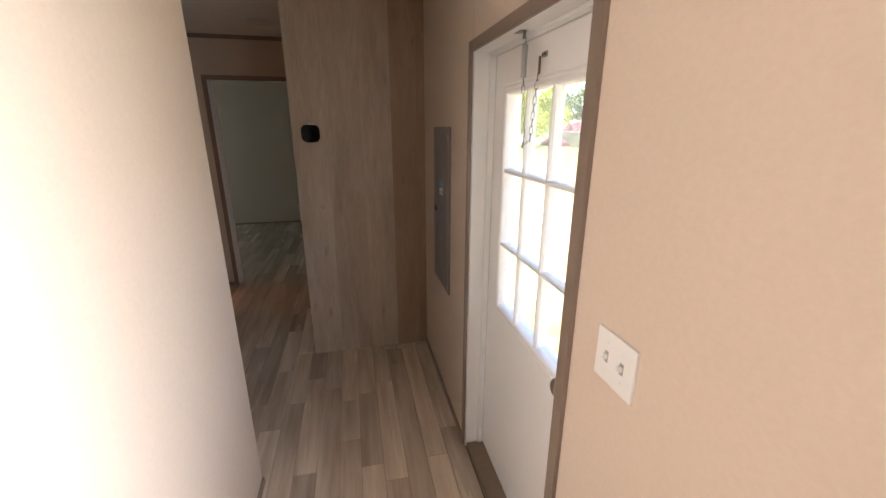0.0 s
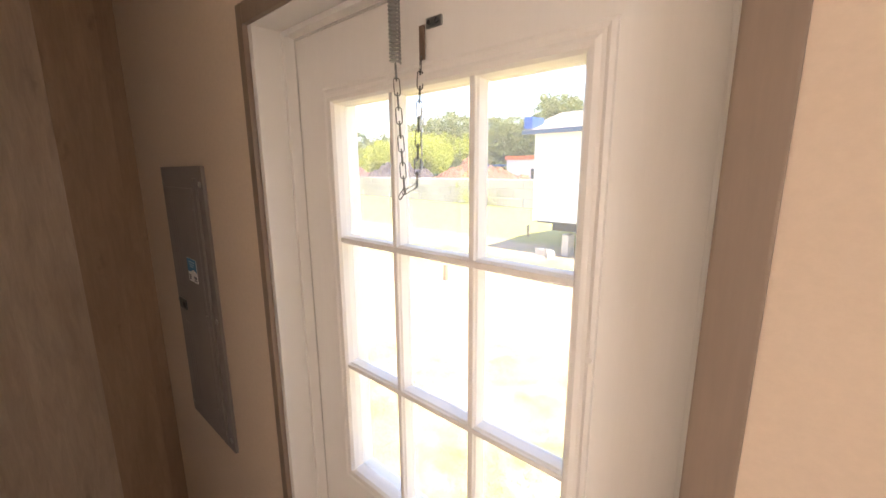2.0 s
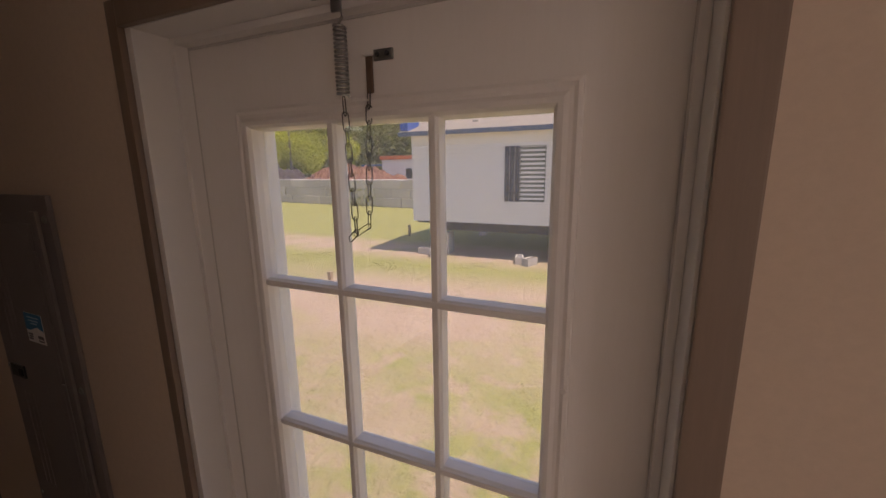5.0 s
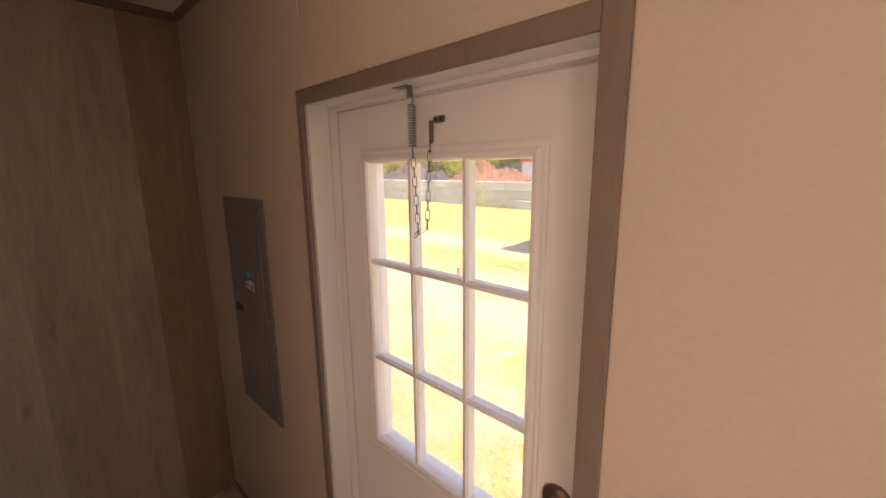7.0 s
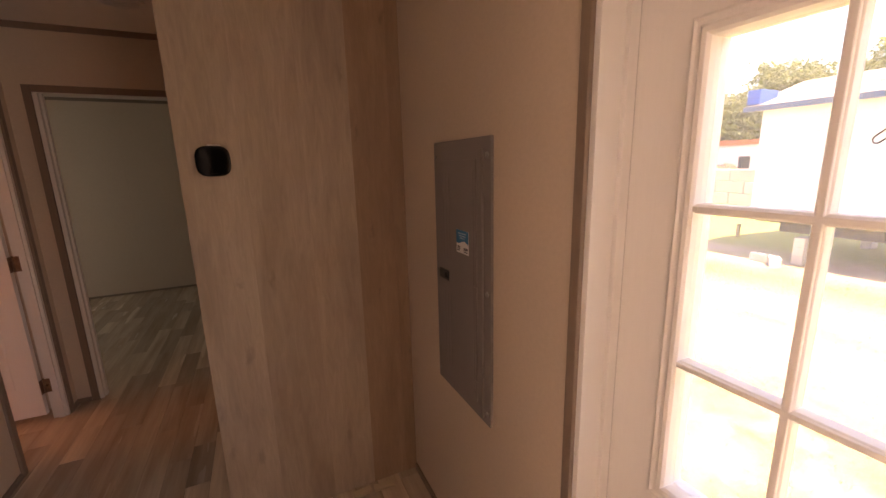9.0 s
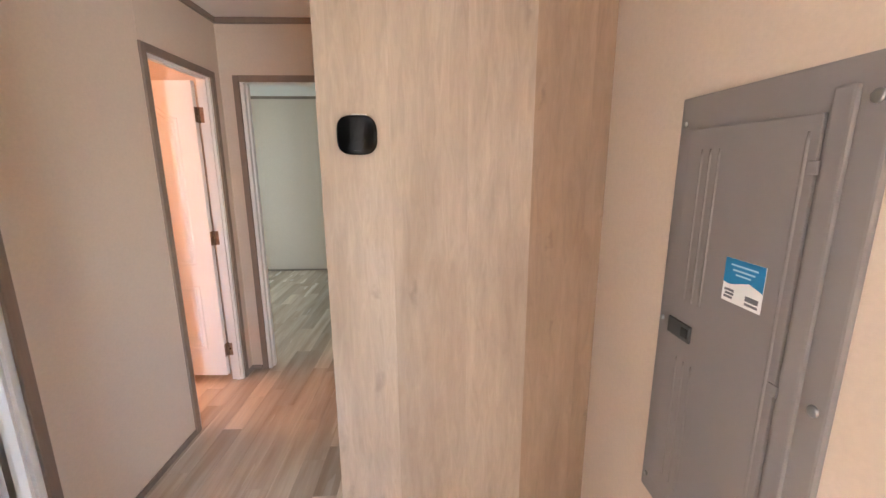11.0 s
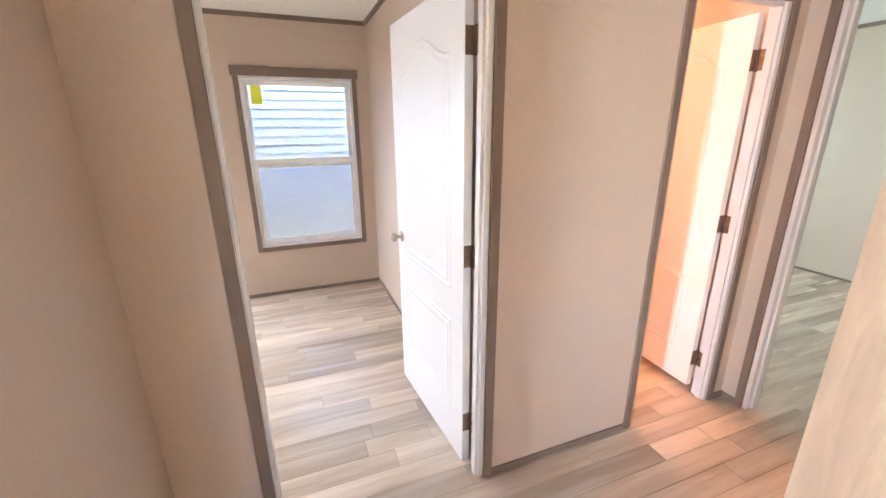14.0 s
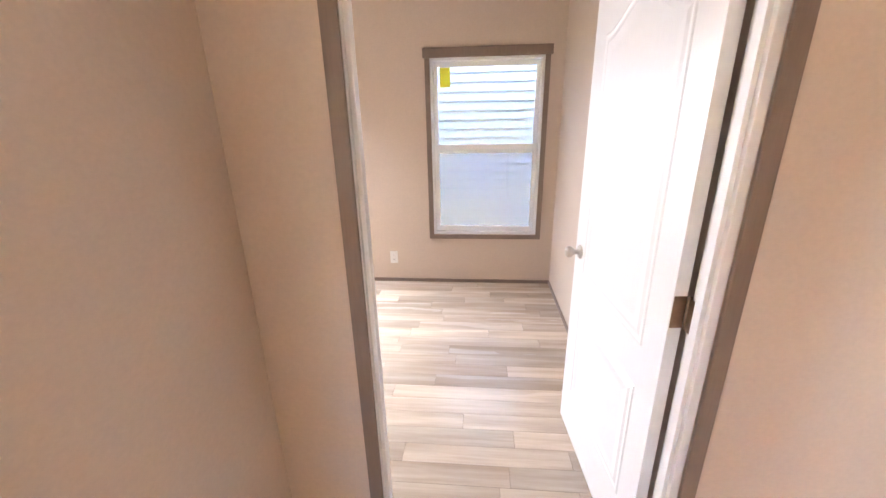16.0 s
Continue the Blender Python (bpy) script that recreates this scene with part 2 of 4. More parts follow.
BARK = mat("grey_brown_bark", (0.13, 0.10, 0.075), 0.9, vary=0.6, scale=(6, 6, 1), bump=0.6, bscale=(20, 20, 5), bdist=0.02)
PINE = mat("pine_foliage", (0.22, 0.245, 0.115), 0.8, vary=0.8, scale=(0.35, 0.35, 0.35), tint=(0.27, 0.27, 0.13))
LEAF = mat("bright_spring_foliage", (0.48, 0.49, 0.07), 0.7, vary=0.8, scale=(0.8, 0.8, 0.8), tint=(0.40, 0.42, 0.06))
POLE = mat("weathered_pole", (0.21, 0.19, 0.165), 0.9, vary=0.5, scale=(8, 8, 1))
REDMULCH = mat("red_mulch", (0.27, 0.125, 0.075), 0.95, vary=0.9, scale=(3, 3, 3), tint=(0.13, 0.055, 0.035), bump=1.0, bscale=(6, 6, 6), bdist=0.1)
DARKMULCH = mat("dark_mulch", (0.085, 0.066, 0.060), 0.95, vary=0.9, scale=(3, 3, 3), tint=(0.06, 0.045, 0.05), bump=1.0, bscale=(6, 6, 6), bdist=0.1)
BROWNMULCH = mat("brown_mulch", (0.19, 0.085, 0.075), 0.95, vary=0.7, scale=(1.5, 1.5, 1.5), tint=(0.13, 0.06, 0.06), bump=1.0, bscale=(6, 6, 6), bdist=0.1)
ORANGE = mat("orange_metal_trim", (0.55, 0.14, 0.05), 0.5, vary=0.2)
BLUETARP = mat("blue_sheet", (0.02, 0.10, 0.42), 0.5, vary=0.3)
WEED = mat("weed_leaves", (0.34, 0.36, 0.12), 0.8, vary=0.8, scale=(1, 1, 1), tint=(0.38, 0.34, 0.15))


def glass_mat(name, tint=(1, 1, 1), haze=0.0, gloss=1.0):
    m = bpy.data.materials.new(name)
    m.use_nodes = True
    nt = m.node_tree
    nt.nodes.remove(nt.nodes["Principled BSDF"])
    out = nt.nodes["Material Output"]
    tr, gl, mx, fr = (nt.nodes.new("ShaderNode" + k) for k in ("BsdfTransparent", "BsdfGlossy", "MixShader", "LayerWeight"))
    tr.inputs[0].default_value = (*tint, 1)
    gl.inputs["Roughness"].default_value = 0.02
    fr.inputs["Blend"].default_value = 0.12
    sc = nt.nodes.new("ShaderNodeMath")
    sc.operation = "MULTIPLY_ADD"
    sc.inputs[1].default_value, sc.inputs[2].default_value = 0.35 * gloss, 0.03 * gloss
    nt.links.new(fr.outputs["Facing"], sc.inputs[0])
    nt.links.new(sc.outputs[0], mx.inputs[0])
    nt.links.new(tr.outputs[0], mx.inputs[1])
    nt.links.new(gl.outputs[0], mx.inputs[2])
    last = mx.outputs[0]
    if haze:
        df, m2 = (nt.nodes.new("ShaderNode" + k) for k in ("BsdfTranslucent", "MixShader"))
        df.inputs[0].default_value = (0.80, 0.80, 0.80, 1)
        m2.inputs[0].default_value = haze
        nt.links.new(last, m2.inputs[1])
        nt.links.new(df.outputs[0], m2.inputs[2])
        last = m2.outputs[0]
    nt.links.new(last, out.inputs["Surface"])
    return m


for _m, _c, _k in ((PINE, (0.28, 0.31, 0.13), 0.5), (LEAF, (0.46, 0.50, 0.10), 0.5), (WEED, (0.36, 0.38, 0.12), 0.45)):
    _nt = _m.node_tree
    _tl, _mx = _nt.nodes.new("ShaderNodeBsdfTranslucent"), _nt.nodes.new("ShaderNodeMixShader")
    _tl.inputs[0].default_value = (*_c, 1)
    _mx.inputs[0].default_value = _k
    _nt.links.new(_nt.nodes["Principled BSDF"].outputs[0], _mx.inputs[1])
    _nt.links.new(_tl.outputs[0], _mx.inputs[2])
    _nt.links.new(_mx.outputs[0], _nt.nodes["Material Output"].inputs["Surface"])
GLASS = glass_mat("clear_glass", tint=(0.96, 0.975, 0.965))
# haze here is mostly lens flare veil put into the glass, with some dust
DUSTY_VEILED = glass_mat("dusty_veiled_glass", tint=(0.92, 0.93, 0.925), haze=0.085)
SCREEN = glass_mat("insect_screen", tint=(0.84, 0.84, 0.90), gloss=0.0)


def ground_material():
    """Lawn, bare sandy soil and a worn track, mixed by noise in metres."""
    m = bpy.data.materials.new("lawn_and_sand")
    m.use_nodes = True
    nt = m.node_tree
    bsdf = nt.nodes["Principled BSDF"]
    bsdf.inputs["Roughness"].default_value = 0.95
    co = nt.nodes.new("ShaderNodeTexCoord")

    def nz(scale, detail, stretch=(1, 1, 1)):
        mp = nt.nodes.new("ShaderNodeVectorMath")
        mp.operation = "MULTIPLY"
        mp.inputs[1].default_value = stretch
        nt.links.new(co.outputs["Object"], mp.inputs[0])
        n = nt.nodes.new("ShaderNodeTexNoise")
        n.inputs["Scale"].default_value, n.inputs["Detail"].default_value, n.inputs["Roughness"].default_value = scale, detail, 0.62
        nt.links.new(mp.outputs[0], n.inputs["Vector"])
        return n.outputs["Fac"]

    def ramp(sock, a, b):
        r = nt.nodes.new("ShaderNodeMapRange")
        r.inputs["From Min"].default_value, r.inputs["From Max"].default_value = a, b
        nt.links.new(sock, r.inputs["Value"])
        return r.outputs[0]

    def math2(kind, a, b):
        n = nt.nodes.new("ShaderNodeMath")
        n.operation = kind
        for s, v in zip(n.inputs, (a, b)):
            if isinstance(v, (int, float)):
                s.default_value = v
            else:
                nt.links.new(v, s)
        return n.outputs[0]

    def mix(f, a, b):
        x = nt.nodes.new("ShaderNodeMix")
        x.data_type = "RGBA"
        nt.links.new(f, x.inputs["Factor"])
        for sock, v in ((x.inputs["A"], a), (x.inputs["B"], b)):
            if isinstance(v, tuple):
                sock.default_value = (*v, 1)
            else:
                nt.links.new(v, sock)
        return x.outputs["Result"]

    sep = nt.nodes.new("ShaderNodeSeparateXYZ")
    nt.links.new(co.outputs["Object"], sep.inputs[0])
    x, y = sep.outputs[0], sep.outputs[1]
    # the worn vehicle track runs along the lot, about seven metres off the door
    line = math2("ADD", x, math2("MULTIPLY", y, 0.10))
    band = ramp(math2("ABSOLUTE", math2("SUBTRACT", line, 6.3), 0.0), 2.7, 1.1)
    under = ramp(math2("ABSOLUTE", math2("SUBTRACT", x, 10.3), 0.0), 1.6, 0.5)
    near = ramp(x, 8.5, 5.0)
    patches = ramp(nz(0.45, 5), 0.47, 0.60)
    spots = ramp(nz(2.2, 5), 0.44, 0.60)
    bare = math2("MAXIMUM", math2("MULTIPLY", band, ramp(nz(0.7, 5, (1, 0.5, 1)), 0.36, 0.52)), math2("MULTIPLY", near, math2("MULTIPLY", spots, 0.85)))
    bare = math2("MAXIMUM", bare, math2("MULTIPLY", under, ramp(nz(1.1, 4), 0.30, 0.5)))
    bare = math2("MAXIMUM", bare, math2("MULTIPLY", patches, math2("MULTIPLY", near, 0.75)))
    grass = mix(ramp(nz(6.0, 6), 0.35, 0.65), (0.25, 0.255, 0.055), (0.37, 0.335, 0.11))
    grass = mix(ramp(nz(40.0, 3), 0.4, 0.75), grass, (0.20, 0.215, 0.075))
    sand = mix(ramp(nz(3.0, 6), 0.35, 0.65), (0.47, 0.355, 0.255), (0.40, 0.285, 0.20))
    sand = mix(ramp(nz(30.0, 4), 0.45, 0.75), sand, (0.36, 0.27, 0.19))
    nt.links.new(mix(bare, grass, sand), bsdf.inputs["Base Color"])
    b = nt.nodes.new("ShaderNodeBump")
    b.inputs["Strength"].default_value, b.inputs["Distance"].default_value = 0.9, 0.05
    nt.links.new(nz(9.0, 6), b.inputs["Height"])
    nt.links.new(b.outputs[0], bsdf.inputs["Normal"])
    return m


GROUND = ground_material()

# ---- mesh helpers ----


def part(name, bm, material, parent=None, label="", smooth=False):
    """Links a bmesh as one mesh object, under a thing or part where one is given."""
    me = bpy.data.meshes.new(name)
    bmesh.ops.recalc_face_normals(bm, faces=bm.faces)
    bm.to_mesh(me)
    bm.free()
    me.materials.append(material)
    if smooth:
        me.shade_smooth()
    ob = new(name, me)
    ob.parent = parent
    if label:
        tagged(ob, label)
    return ob


def thing(name, label, category, group="", kind="", at=(0, 0, 0), rz=0.0):
    ob = new(name)
    ob.matrix_basis = pose(*at, 0, 0, rz)
    return tagged(ob, label, category, group, kind)


def add_box(bm, x0, x1, y0, y1, z0, z1, bevel=0.0, seg=2):
    r = bmesh.ops.create_cube(bm, size=1.0, matrix=Matrix.Translation(((x0 + x1) / 2, (y0 + y1) / 2, (z0 + z1) / 2)) @ Matrix.Diagonal((abs(x1 - x0), abs(y1 - y0), abs(z1 - z0), 1)))
    if bevel:
        edges = list({e for v in r["verts"] for e in v.link_edges})
        bmesh.ops.bevel(bm, geom=edges, offset=bevel, segments=seg, profile=0.7, affect="EDGES")
    return bm


def box(*a, **k):
    return add_box(bmesh.new(), *a, **k)


def boxes(rows, bevel=0.0):
    bm = bmesh.new()
    for r in rows:
        add_box(bm, *r, bevel=bevel)
    return bm


def add_cyl(bm, p0, p1, r0, r1=None, seg=16, caps=True):
    p0, p1 = Vector(p0), Vector(p1)
    d = p1 - p0
    m = Matrix.Translation((p0 + p1) / 2) @ d.to_track_quat("Z", "Y").to_matrix().to_4x4()
    bmesh.ops.create_cone(bm, cap_ends=caps, segments=seg, radius1=r0, radius2=r0 if r1 is None else r1, depth=d.length, matrix=m)
    return bm


def cyl(*a, **k):
    return add_cyl(bmesh.new(), *a, **k)


def lathe(profile, origin, axis, seg=28):
    """Turns (radius, along) pairs about an axis."""
    bm = bmesh.new()
    q = Vector(axis).to_track_quat("Z", "Y").to_matrix()
    rings = []
    for r, h in profile:
        rings.append([bm.verts.new(Vector(origin) + q @ Vector((r * math.cos(t), r * math.sin(t), h))) for t in (2 * math.pi * i / seg for i in range(seg))])
    for a, b in zip(rings, rings[1:]):
        for i in range(seg):
            bm.faces.new((a[i], a[(i + 1) % seg], b[(i + 1) % seg], b[i]))
    for ring in (rings[0], rings[-1]):
        bm.faces.new(ring)
    return bm


def tube(points, radius, closed=False, seg=8):
    """A round wire along points."""
    bm = bmesh.new()
    pts = [Vector(p) for p in points]
    n = len(pts)
    rings, up = [], Vector((0.13, 0.21, 0.97)).normalized()
    for i, p in enumerate(pts):
        a = pts[(i - 1) % n] if closed or i else p
        b = pts[(i + 1) % n] if closed or i < n - 1 else p
        d = (b - a).normalized()
        u = d.cross(up)
        if u.length < 1e-3:
            u = d.cross(Vector((1, 0, 0)))
        u.normalize()
        v = d.cross(u)
        rings.append([bm.verts.new(p + radius * (u * math.cos(t) + v * math.sin(t))) for t in (2 * math.pi * k / seg for k in range(seg))])
    for i in range(n if closed else n - 1):
        a, b = rings[i], rings[(i + 1) % n]
        for k in range(seg):
            bm.faces.new((a[k], a[(k + 1) % seg], b[(k + 1) % seg], b[k]))
    if not closed:
        bm.faces.new(rings[0])
        bm.faces.new(rings[-1])
    return bm


def ring_moulding(outline, profile, to_world):
    """Sweeps (inset, height) pairs round a closed outline of (u, v) pairs, counted inwards; to_world places (u, v, height)."""
    bm = bmesh.new()
    n = len(outline)
    pts = [Vector((u, v)) for u, v in outline]
    mids = []
    for i in range(n):
        a, b, c = pts[i - 1], pts[i], pts[(i + 1) % n]
        n1 = Vector((-(b - a).y, (b - a).x)).normalized()
        n2 = Vector((-(c - b).y, (c - b).x)).normalized()
        m = (n1 + n2)
        m = m / max(m.length_squared / 2, 0.2)
        mids.append(m)
    loops = []
    for inset, h in profile:
        loops.append([bm.verts.new(to_world(p.x + m.x * inset, p.y + m.y * inset, h)) for p, m in zip(pts, mids)])
    for a, b in zip(loops, loops[1:]):
        for i in range(n):
            bm.faces.new((a[i], a[(i + 1) % n], b[(i + 1) % n], b[i]))
    return bm


def structure(name, bm, material, label, category):
    return tagged(part(name, bm, material), label, category, kind="structure")

# ---- the large structure ----
H = 2.31                     # ceiling
XE, XW = 0.14, -4.40         # outer faces of the long walls
HX = -1.796                  # hall wall, hall side
HB = -1.868                  # hall wall, room side
YS, YN = -3.5, 8.55          # inner ends of the house


def wall_slab(a0, a1, openings, depth, to_world):
    """One slab from a0 to a1 along the wall: doorways notch its outline, windows are holes."""
    outer = [(a0, 0.0)]
    holes = []
    for a, b, c, d in sorted(openings):
        if c > 0:
            holes.append([(a, c), (b, c), (b, d), (a, d)])
        else:
            outer += [(a, 0.0), (a, d), (b, d), (b, 0.0)]
    outer += [(a1, 0.0), (a1, H), (a0, H)]
    bm = bmesh.new()
    edges = []
    for loop in [outer] + holes:
        vs = [bm.verts.new(to_world(u, v, 0)) for u, v in loop]
        edges += [bm.edges.new((vs[i], vs[(i + 1) % len(vs)])) for i in range(len(vs))]
    bmesh.ops.triangle_fill(bm, use_beauty=True, edges=edges)
    shift = Vector(to_world(0, 0, depth)) - Vector(to_world(0, 0, 0))
    ext = bmesh.ops.extrude_face_region(bm, geom=list(bm.faces))
    bmesh.ops.translate(bm, verts=[g for g in ext["geom"] if isinstance(g, bmesh.types.BMVert)], vec=shift)
    return bm


def wall_x(name, x0, x1, y0, y1, openings, label, seams=()):
    """A wall along y with openings (y0, y1, z0, z1)."""
    structure(name, wall_slab(y0, y1, openings, x1 - x0, lambda u, v, h: Vector((x0 + h, u, v))), WALL, label, "wall")
    for r in seams:
        structure("panel_seam", boxes([r]), WALL, "thin beige batten over a wall panel joint", "trim")


def wall_y(name, y0, y1, x0, x1, openings, label, seams=()):
    structure(name, wall_slab(x0, x1, openings, y1 - y0, lambda u, v, h: Vector((u, y0 + h, v))), WALL, label, "wall")
    for r in seams:
        structure("panel_seam", boxes([r]), WALL, "thin beige batten over a wall panel joint", "trim")


BATTEN = 0.0018
# the unseen opening at y 0.86 to 1.70 is added for the east fill lamp
wall_x("wall_east", 0.0, XE, YS, YN, [(0.86, 1.70, 0.62, 1.88), (2.358, 3.196, 0, 1.842)], "beige vinyl-faced outside wall with faint panel seams",
       [(-BATTEN, 0, 3.185, 3.209, 1.865, 2.29), (-BATTEN, 0, 2.343, 2.367, 1.865, 2.29), (-BATTEN, 0, 1.12, 1.144, 0, 2.29)])
# only the first opening is known; the other three are added for lamps
wall_x("wall_west", XW, -4.28, YS, YN, [(3.335, 4.215, 0.455, 1.865), (6.75, 7.65, 0.45, 1.87), (-1.9, -0.3, 0.45, 1.87), (1.55, 2.45, 0.45, 1.87)], "beige vinyl-faced outside wall behind the windows",
       [(-4.28, -4.28 + BATTEN, 3.318, 3.342, 1.94, 2.29), (-4.28, -4.28 + BATTEN, 3.35, 3.374, 0.0, 0.40), (-4.28, -4.28 + BATTEN, 4.17, 4.194, 1.94, 2.29)])
wall_x("wall_hall", HB, HX, 3.17, 5.768, [(3.415, 4.290, 0, 1.962), (5.075, 5.665, 0, 1.962)], "beige vinyl-faced hall wall with two doorways",
       [(HX, HX + BATTEN, 5.055, 5.079, 1.985, 2.29)])
wall_y("wall_hall_end", 5.768, 5.858, -4.28, 0.0, [(-1.690, -0.915, 0, 1.962)], "beige vinyl-faced wall at the end of the hall")
wall_y("wall_north", YN, 8.67, XW, XE, [], "pale vinyl-faced end wall of the far room",
       [(-1.985, -1.961, YN - BATTEN, YN, 0, 2.29), (-3.2, -3.176, YN - BATTEN, YN, 0, 2.29)])
wall_y("wall_south", -3.62, YS, XW, XE, [], "beige vinyl-faced end wall of the living room")
wall_x("wall_closet_side", -0.812, -0.722, 4.95, 5.768, [], "beige vinyl-faced wall beside the hall")
wall_y("wall_bedroom_north", 4.358, 4.448, -4.28, HB, [], "pale wall between bedroom and bath")
wall_y("wall_bedroom_south", 1.11, 1.20, -4.28, HB, [], "plain wall between bedroom and living room")
# the closet block beside the entry: two faces and the wall that closes it
wall_x("wall_block_east", -1.052, -0.962, 2.17, 3.17, [], "bright beige closet wall opposite the entry door")
structure("wall_block_north", boxes([(HX, -1.052, 3.08, 3.17, 0, H)]), WALL, "beige vinyl-faced closet wall beside the bedroom doorway", "wall")
structure("wall_block_west", boxes([(HB, HX, 1.11, 3.17, 0, H)]), WALL, "beige closet wall on the bedroom side", "wall")
structure("wall_block_south", boxes([(HX, -1.052, 2.17, 2.26, 0, H)]), WALL, "plain closet wall on the living room side", "wall")
structure("ceiling", box(XW, XE, -3.62, 8.67, H, H + 0.05), CEIL, "white stippled ceiling panels", "ceiling")
# unseen west eave is widened to keep sun out of the bedroom window
structure("roof", boxes([(XW - 0.47, XE + 0.22, -3.9, 8.95, H + 0.05, H + 0.22)]), SHINGLE, "shallow shingled roof of the home", "roof")
structure("subfloor", box(XW, XE, -3.62, 8.67, -0.12, -0.006), SLAB, "dark floor deck under the planks", "floor")
structure("wall_foundation", boxes([(XW + 0.3, XE - 0.3, -3.3, -3.1, -0.95, -0.12), (XW + 0.3, XE - 0.3, 2.4, 2.7, -0.95, -0.12), (XW + 0.3, XE - 0.3, 8.1, 8.3, -0.95, -0.12)]), CMU,
          "block piers under the floor deck", "foundation")


def trim_line(name, rows, label):
    return structure(name, boxes(rows, bevel=0.003), TRIM, label, "trim")


B, BH, CH = 0.011, 0.030, 0.034
trim_line("baseboard_east", [(-B, 0, YS, 2.337, 0, BH), (-B, 0, 3.214, 4.225, 0, BH)], "thin brown base strip along the entry wall")
trim_line("baseboard_hall", [(HX, HX + B, 3.17, 3.4185, 0, BH), (HX, HX + B, 4.309, 5.050, 0, BH), (HX, HX + B, 5.690, 5.768, 0, BH), (HX, -1.72, 5.757, 5.768, 0, BH)], "thin brown base strip along the hall wall")
trim_line("baseboard_block", [(-0.962, -0.951, 2.245, 3.17, 0, BH), (HX + B, -0.962, 3.17, 3.181, 0, BH)], "thin brown base strip round the closet block")
trim_line("baseboard_bedroom", [(-4.28, -4.269, 1.2, 4.358, 0, BH), (-4.269, HB, 4.347, 4.358, 0, BH)], "thin brown base strip round the bedroom")
trim_line("baseboard_far_room", [(-4.28, 0, YN - B, YN, 0, 0.022)], "thin base strip in the far room")
trim_line("crown_hall", [(HX, HX + 0.016, 3.17, 5.768, H - CH, H), (HX, -0.805, 5.752, 5.768, H - CH, H), (-0.016, 0, YS, 4.235, H - CH, H), (-0.805, -0.016, 4.219, 4.235, H - CH, H),
                         (HX, -0.962, 3.17, 3.186, H - CH, H), (-0.962, -0.946, 2.1, 3.17, H - CH, H)], "dark brown crown strip under the ceiling")
trim_line("crown_bedroom", [(-4.28, -4.264, 1.2, 4.358, H - CH, H), (-4.264, HB, 4.342, 4.358, H - CH, H)], "dark brown crown strip in the bedroom")
trim_line("crown_far_room", [(-4.28, 0, YN - 0.016, YN, H - CH, H)], "dark brown crown strip in the far room")

# ---- wood-grain wall ----
wood_wall = tagged(new("wall_woodgrain"), "greige wood-grain accent wall beside the hall", "wall", kind="structure")
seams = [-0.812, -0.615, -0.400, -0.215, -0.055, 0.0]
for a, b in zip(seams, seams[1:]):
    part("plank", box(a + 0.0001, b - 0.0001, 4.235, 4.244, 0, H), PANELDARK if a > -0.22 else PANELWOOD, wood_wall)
part("wall_core", boxes([(-0.812, -0.786, 4.2445, 4.949, 0, H), (-0.44, -0.40, 4.2445, 4.325, 0, H), (-0.04, 0, 4.2445, 4.325, 0, H), (-0.774, -0.44, 4.2445, 4.325, 0, 0.04)]), STUD, wood_wall, "pine studs inside the wall")

# ---- wall thermostat ----


def squircle(half_w, half_h, y, n=44):
    return [Vector((half_w * math.copysign(abs(math.cos(t)) ** 0.62, math.cos(t)), y, half_h * math.copysign(abs(math.sin(t)) ** 0.62, math.sin(t))))
            for t in (2 * math.pi * i / n for i in range(n))]


def loft(loops, cap=True):
    """A skin over loops of equal length, closed at the last one."""
    bm = bmesh.new()
    rings = [[bm.verts.new(v) for v in l] for l in loops]
    for r0, r1 in zip(rings, rings[1:]):
        for i in range(len(r0)):
            bm.faces.new((r0[i], r0[(i + 1) % len(r0)], r1[(i + 1) % len(r0)], r1[i]))
    if cap:
        bm.faces.new(rings[-1])
    bmesh.ops.recalc_face_normals(bm, faces=bm.faces)
    return bm


thermo = thing("wall_thermostat", "black glossy rounded-square thermostat on the wood-grain wall", "thermostat", at=(-0.7035, 4.235, 1.511))
part("back_plate", loft([squircle(0.046, 0.044, 0.0), squircle(0.046, 0.044, -0.006)]), PLATE, thermo, "white plastic back plate")
# a small white strip that shows above the top edge
part("wall_clip", boxes([(-0.014, 0.026, -0.0045, -0.0005, 0.044, 0.0572)], bevel=0.001), PLATE, thermo, "small white strip above the body")
part("body", loft([squircle(0.047, 0.045, -0.005), squircle(0.0515, 0.0495, -0.009), squircle(0.0540, 0.0520, -0.016), squircle(0.0542, 0.0522, -0.0205)]), THERMO_BODY, thermo, smooth=True)
part("screen", loft([squircle(0.0542, 0.0522, -0.0205), squircle(0.0536, 0.0516, -0.0228), squircle(0.0515, 0.0495, -0.0240), squircle(0.046, 0.044, -0.0245)]), THERMO_GLASS, thermo, "glossy black glass screen", smooth=True)
part("sensor_slot", boxes([(-0.010, 0.010, -0.0252, -0.0243, -0.0425, -0.0405)], bevel=0.0004), THERMO_BODY, thermo)

# ---- casings and door frames ----


def casing(name, rows, label="taupe door casing"):
    return structure(name, boxes(rows, bevel=0.0025), TRIM, label, "trim")


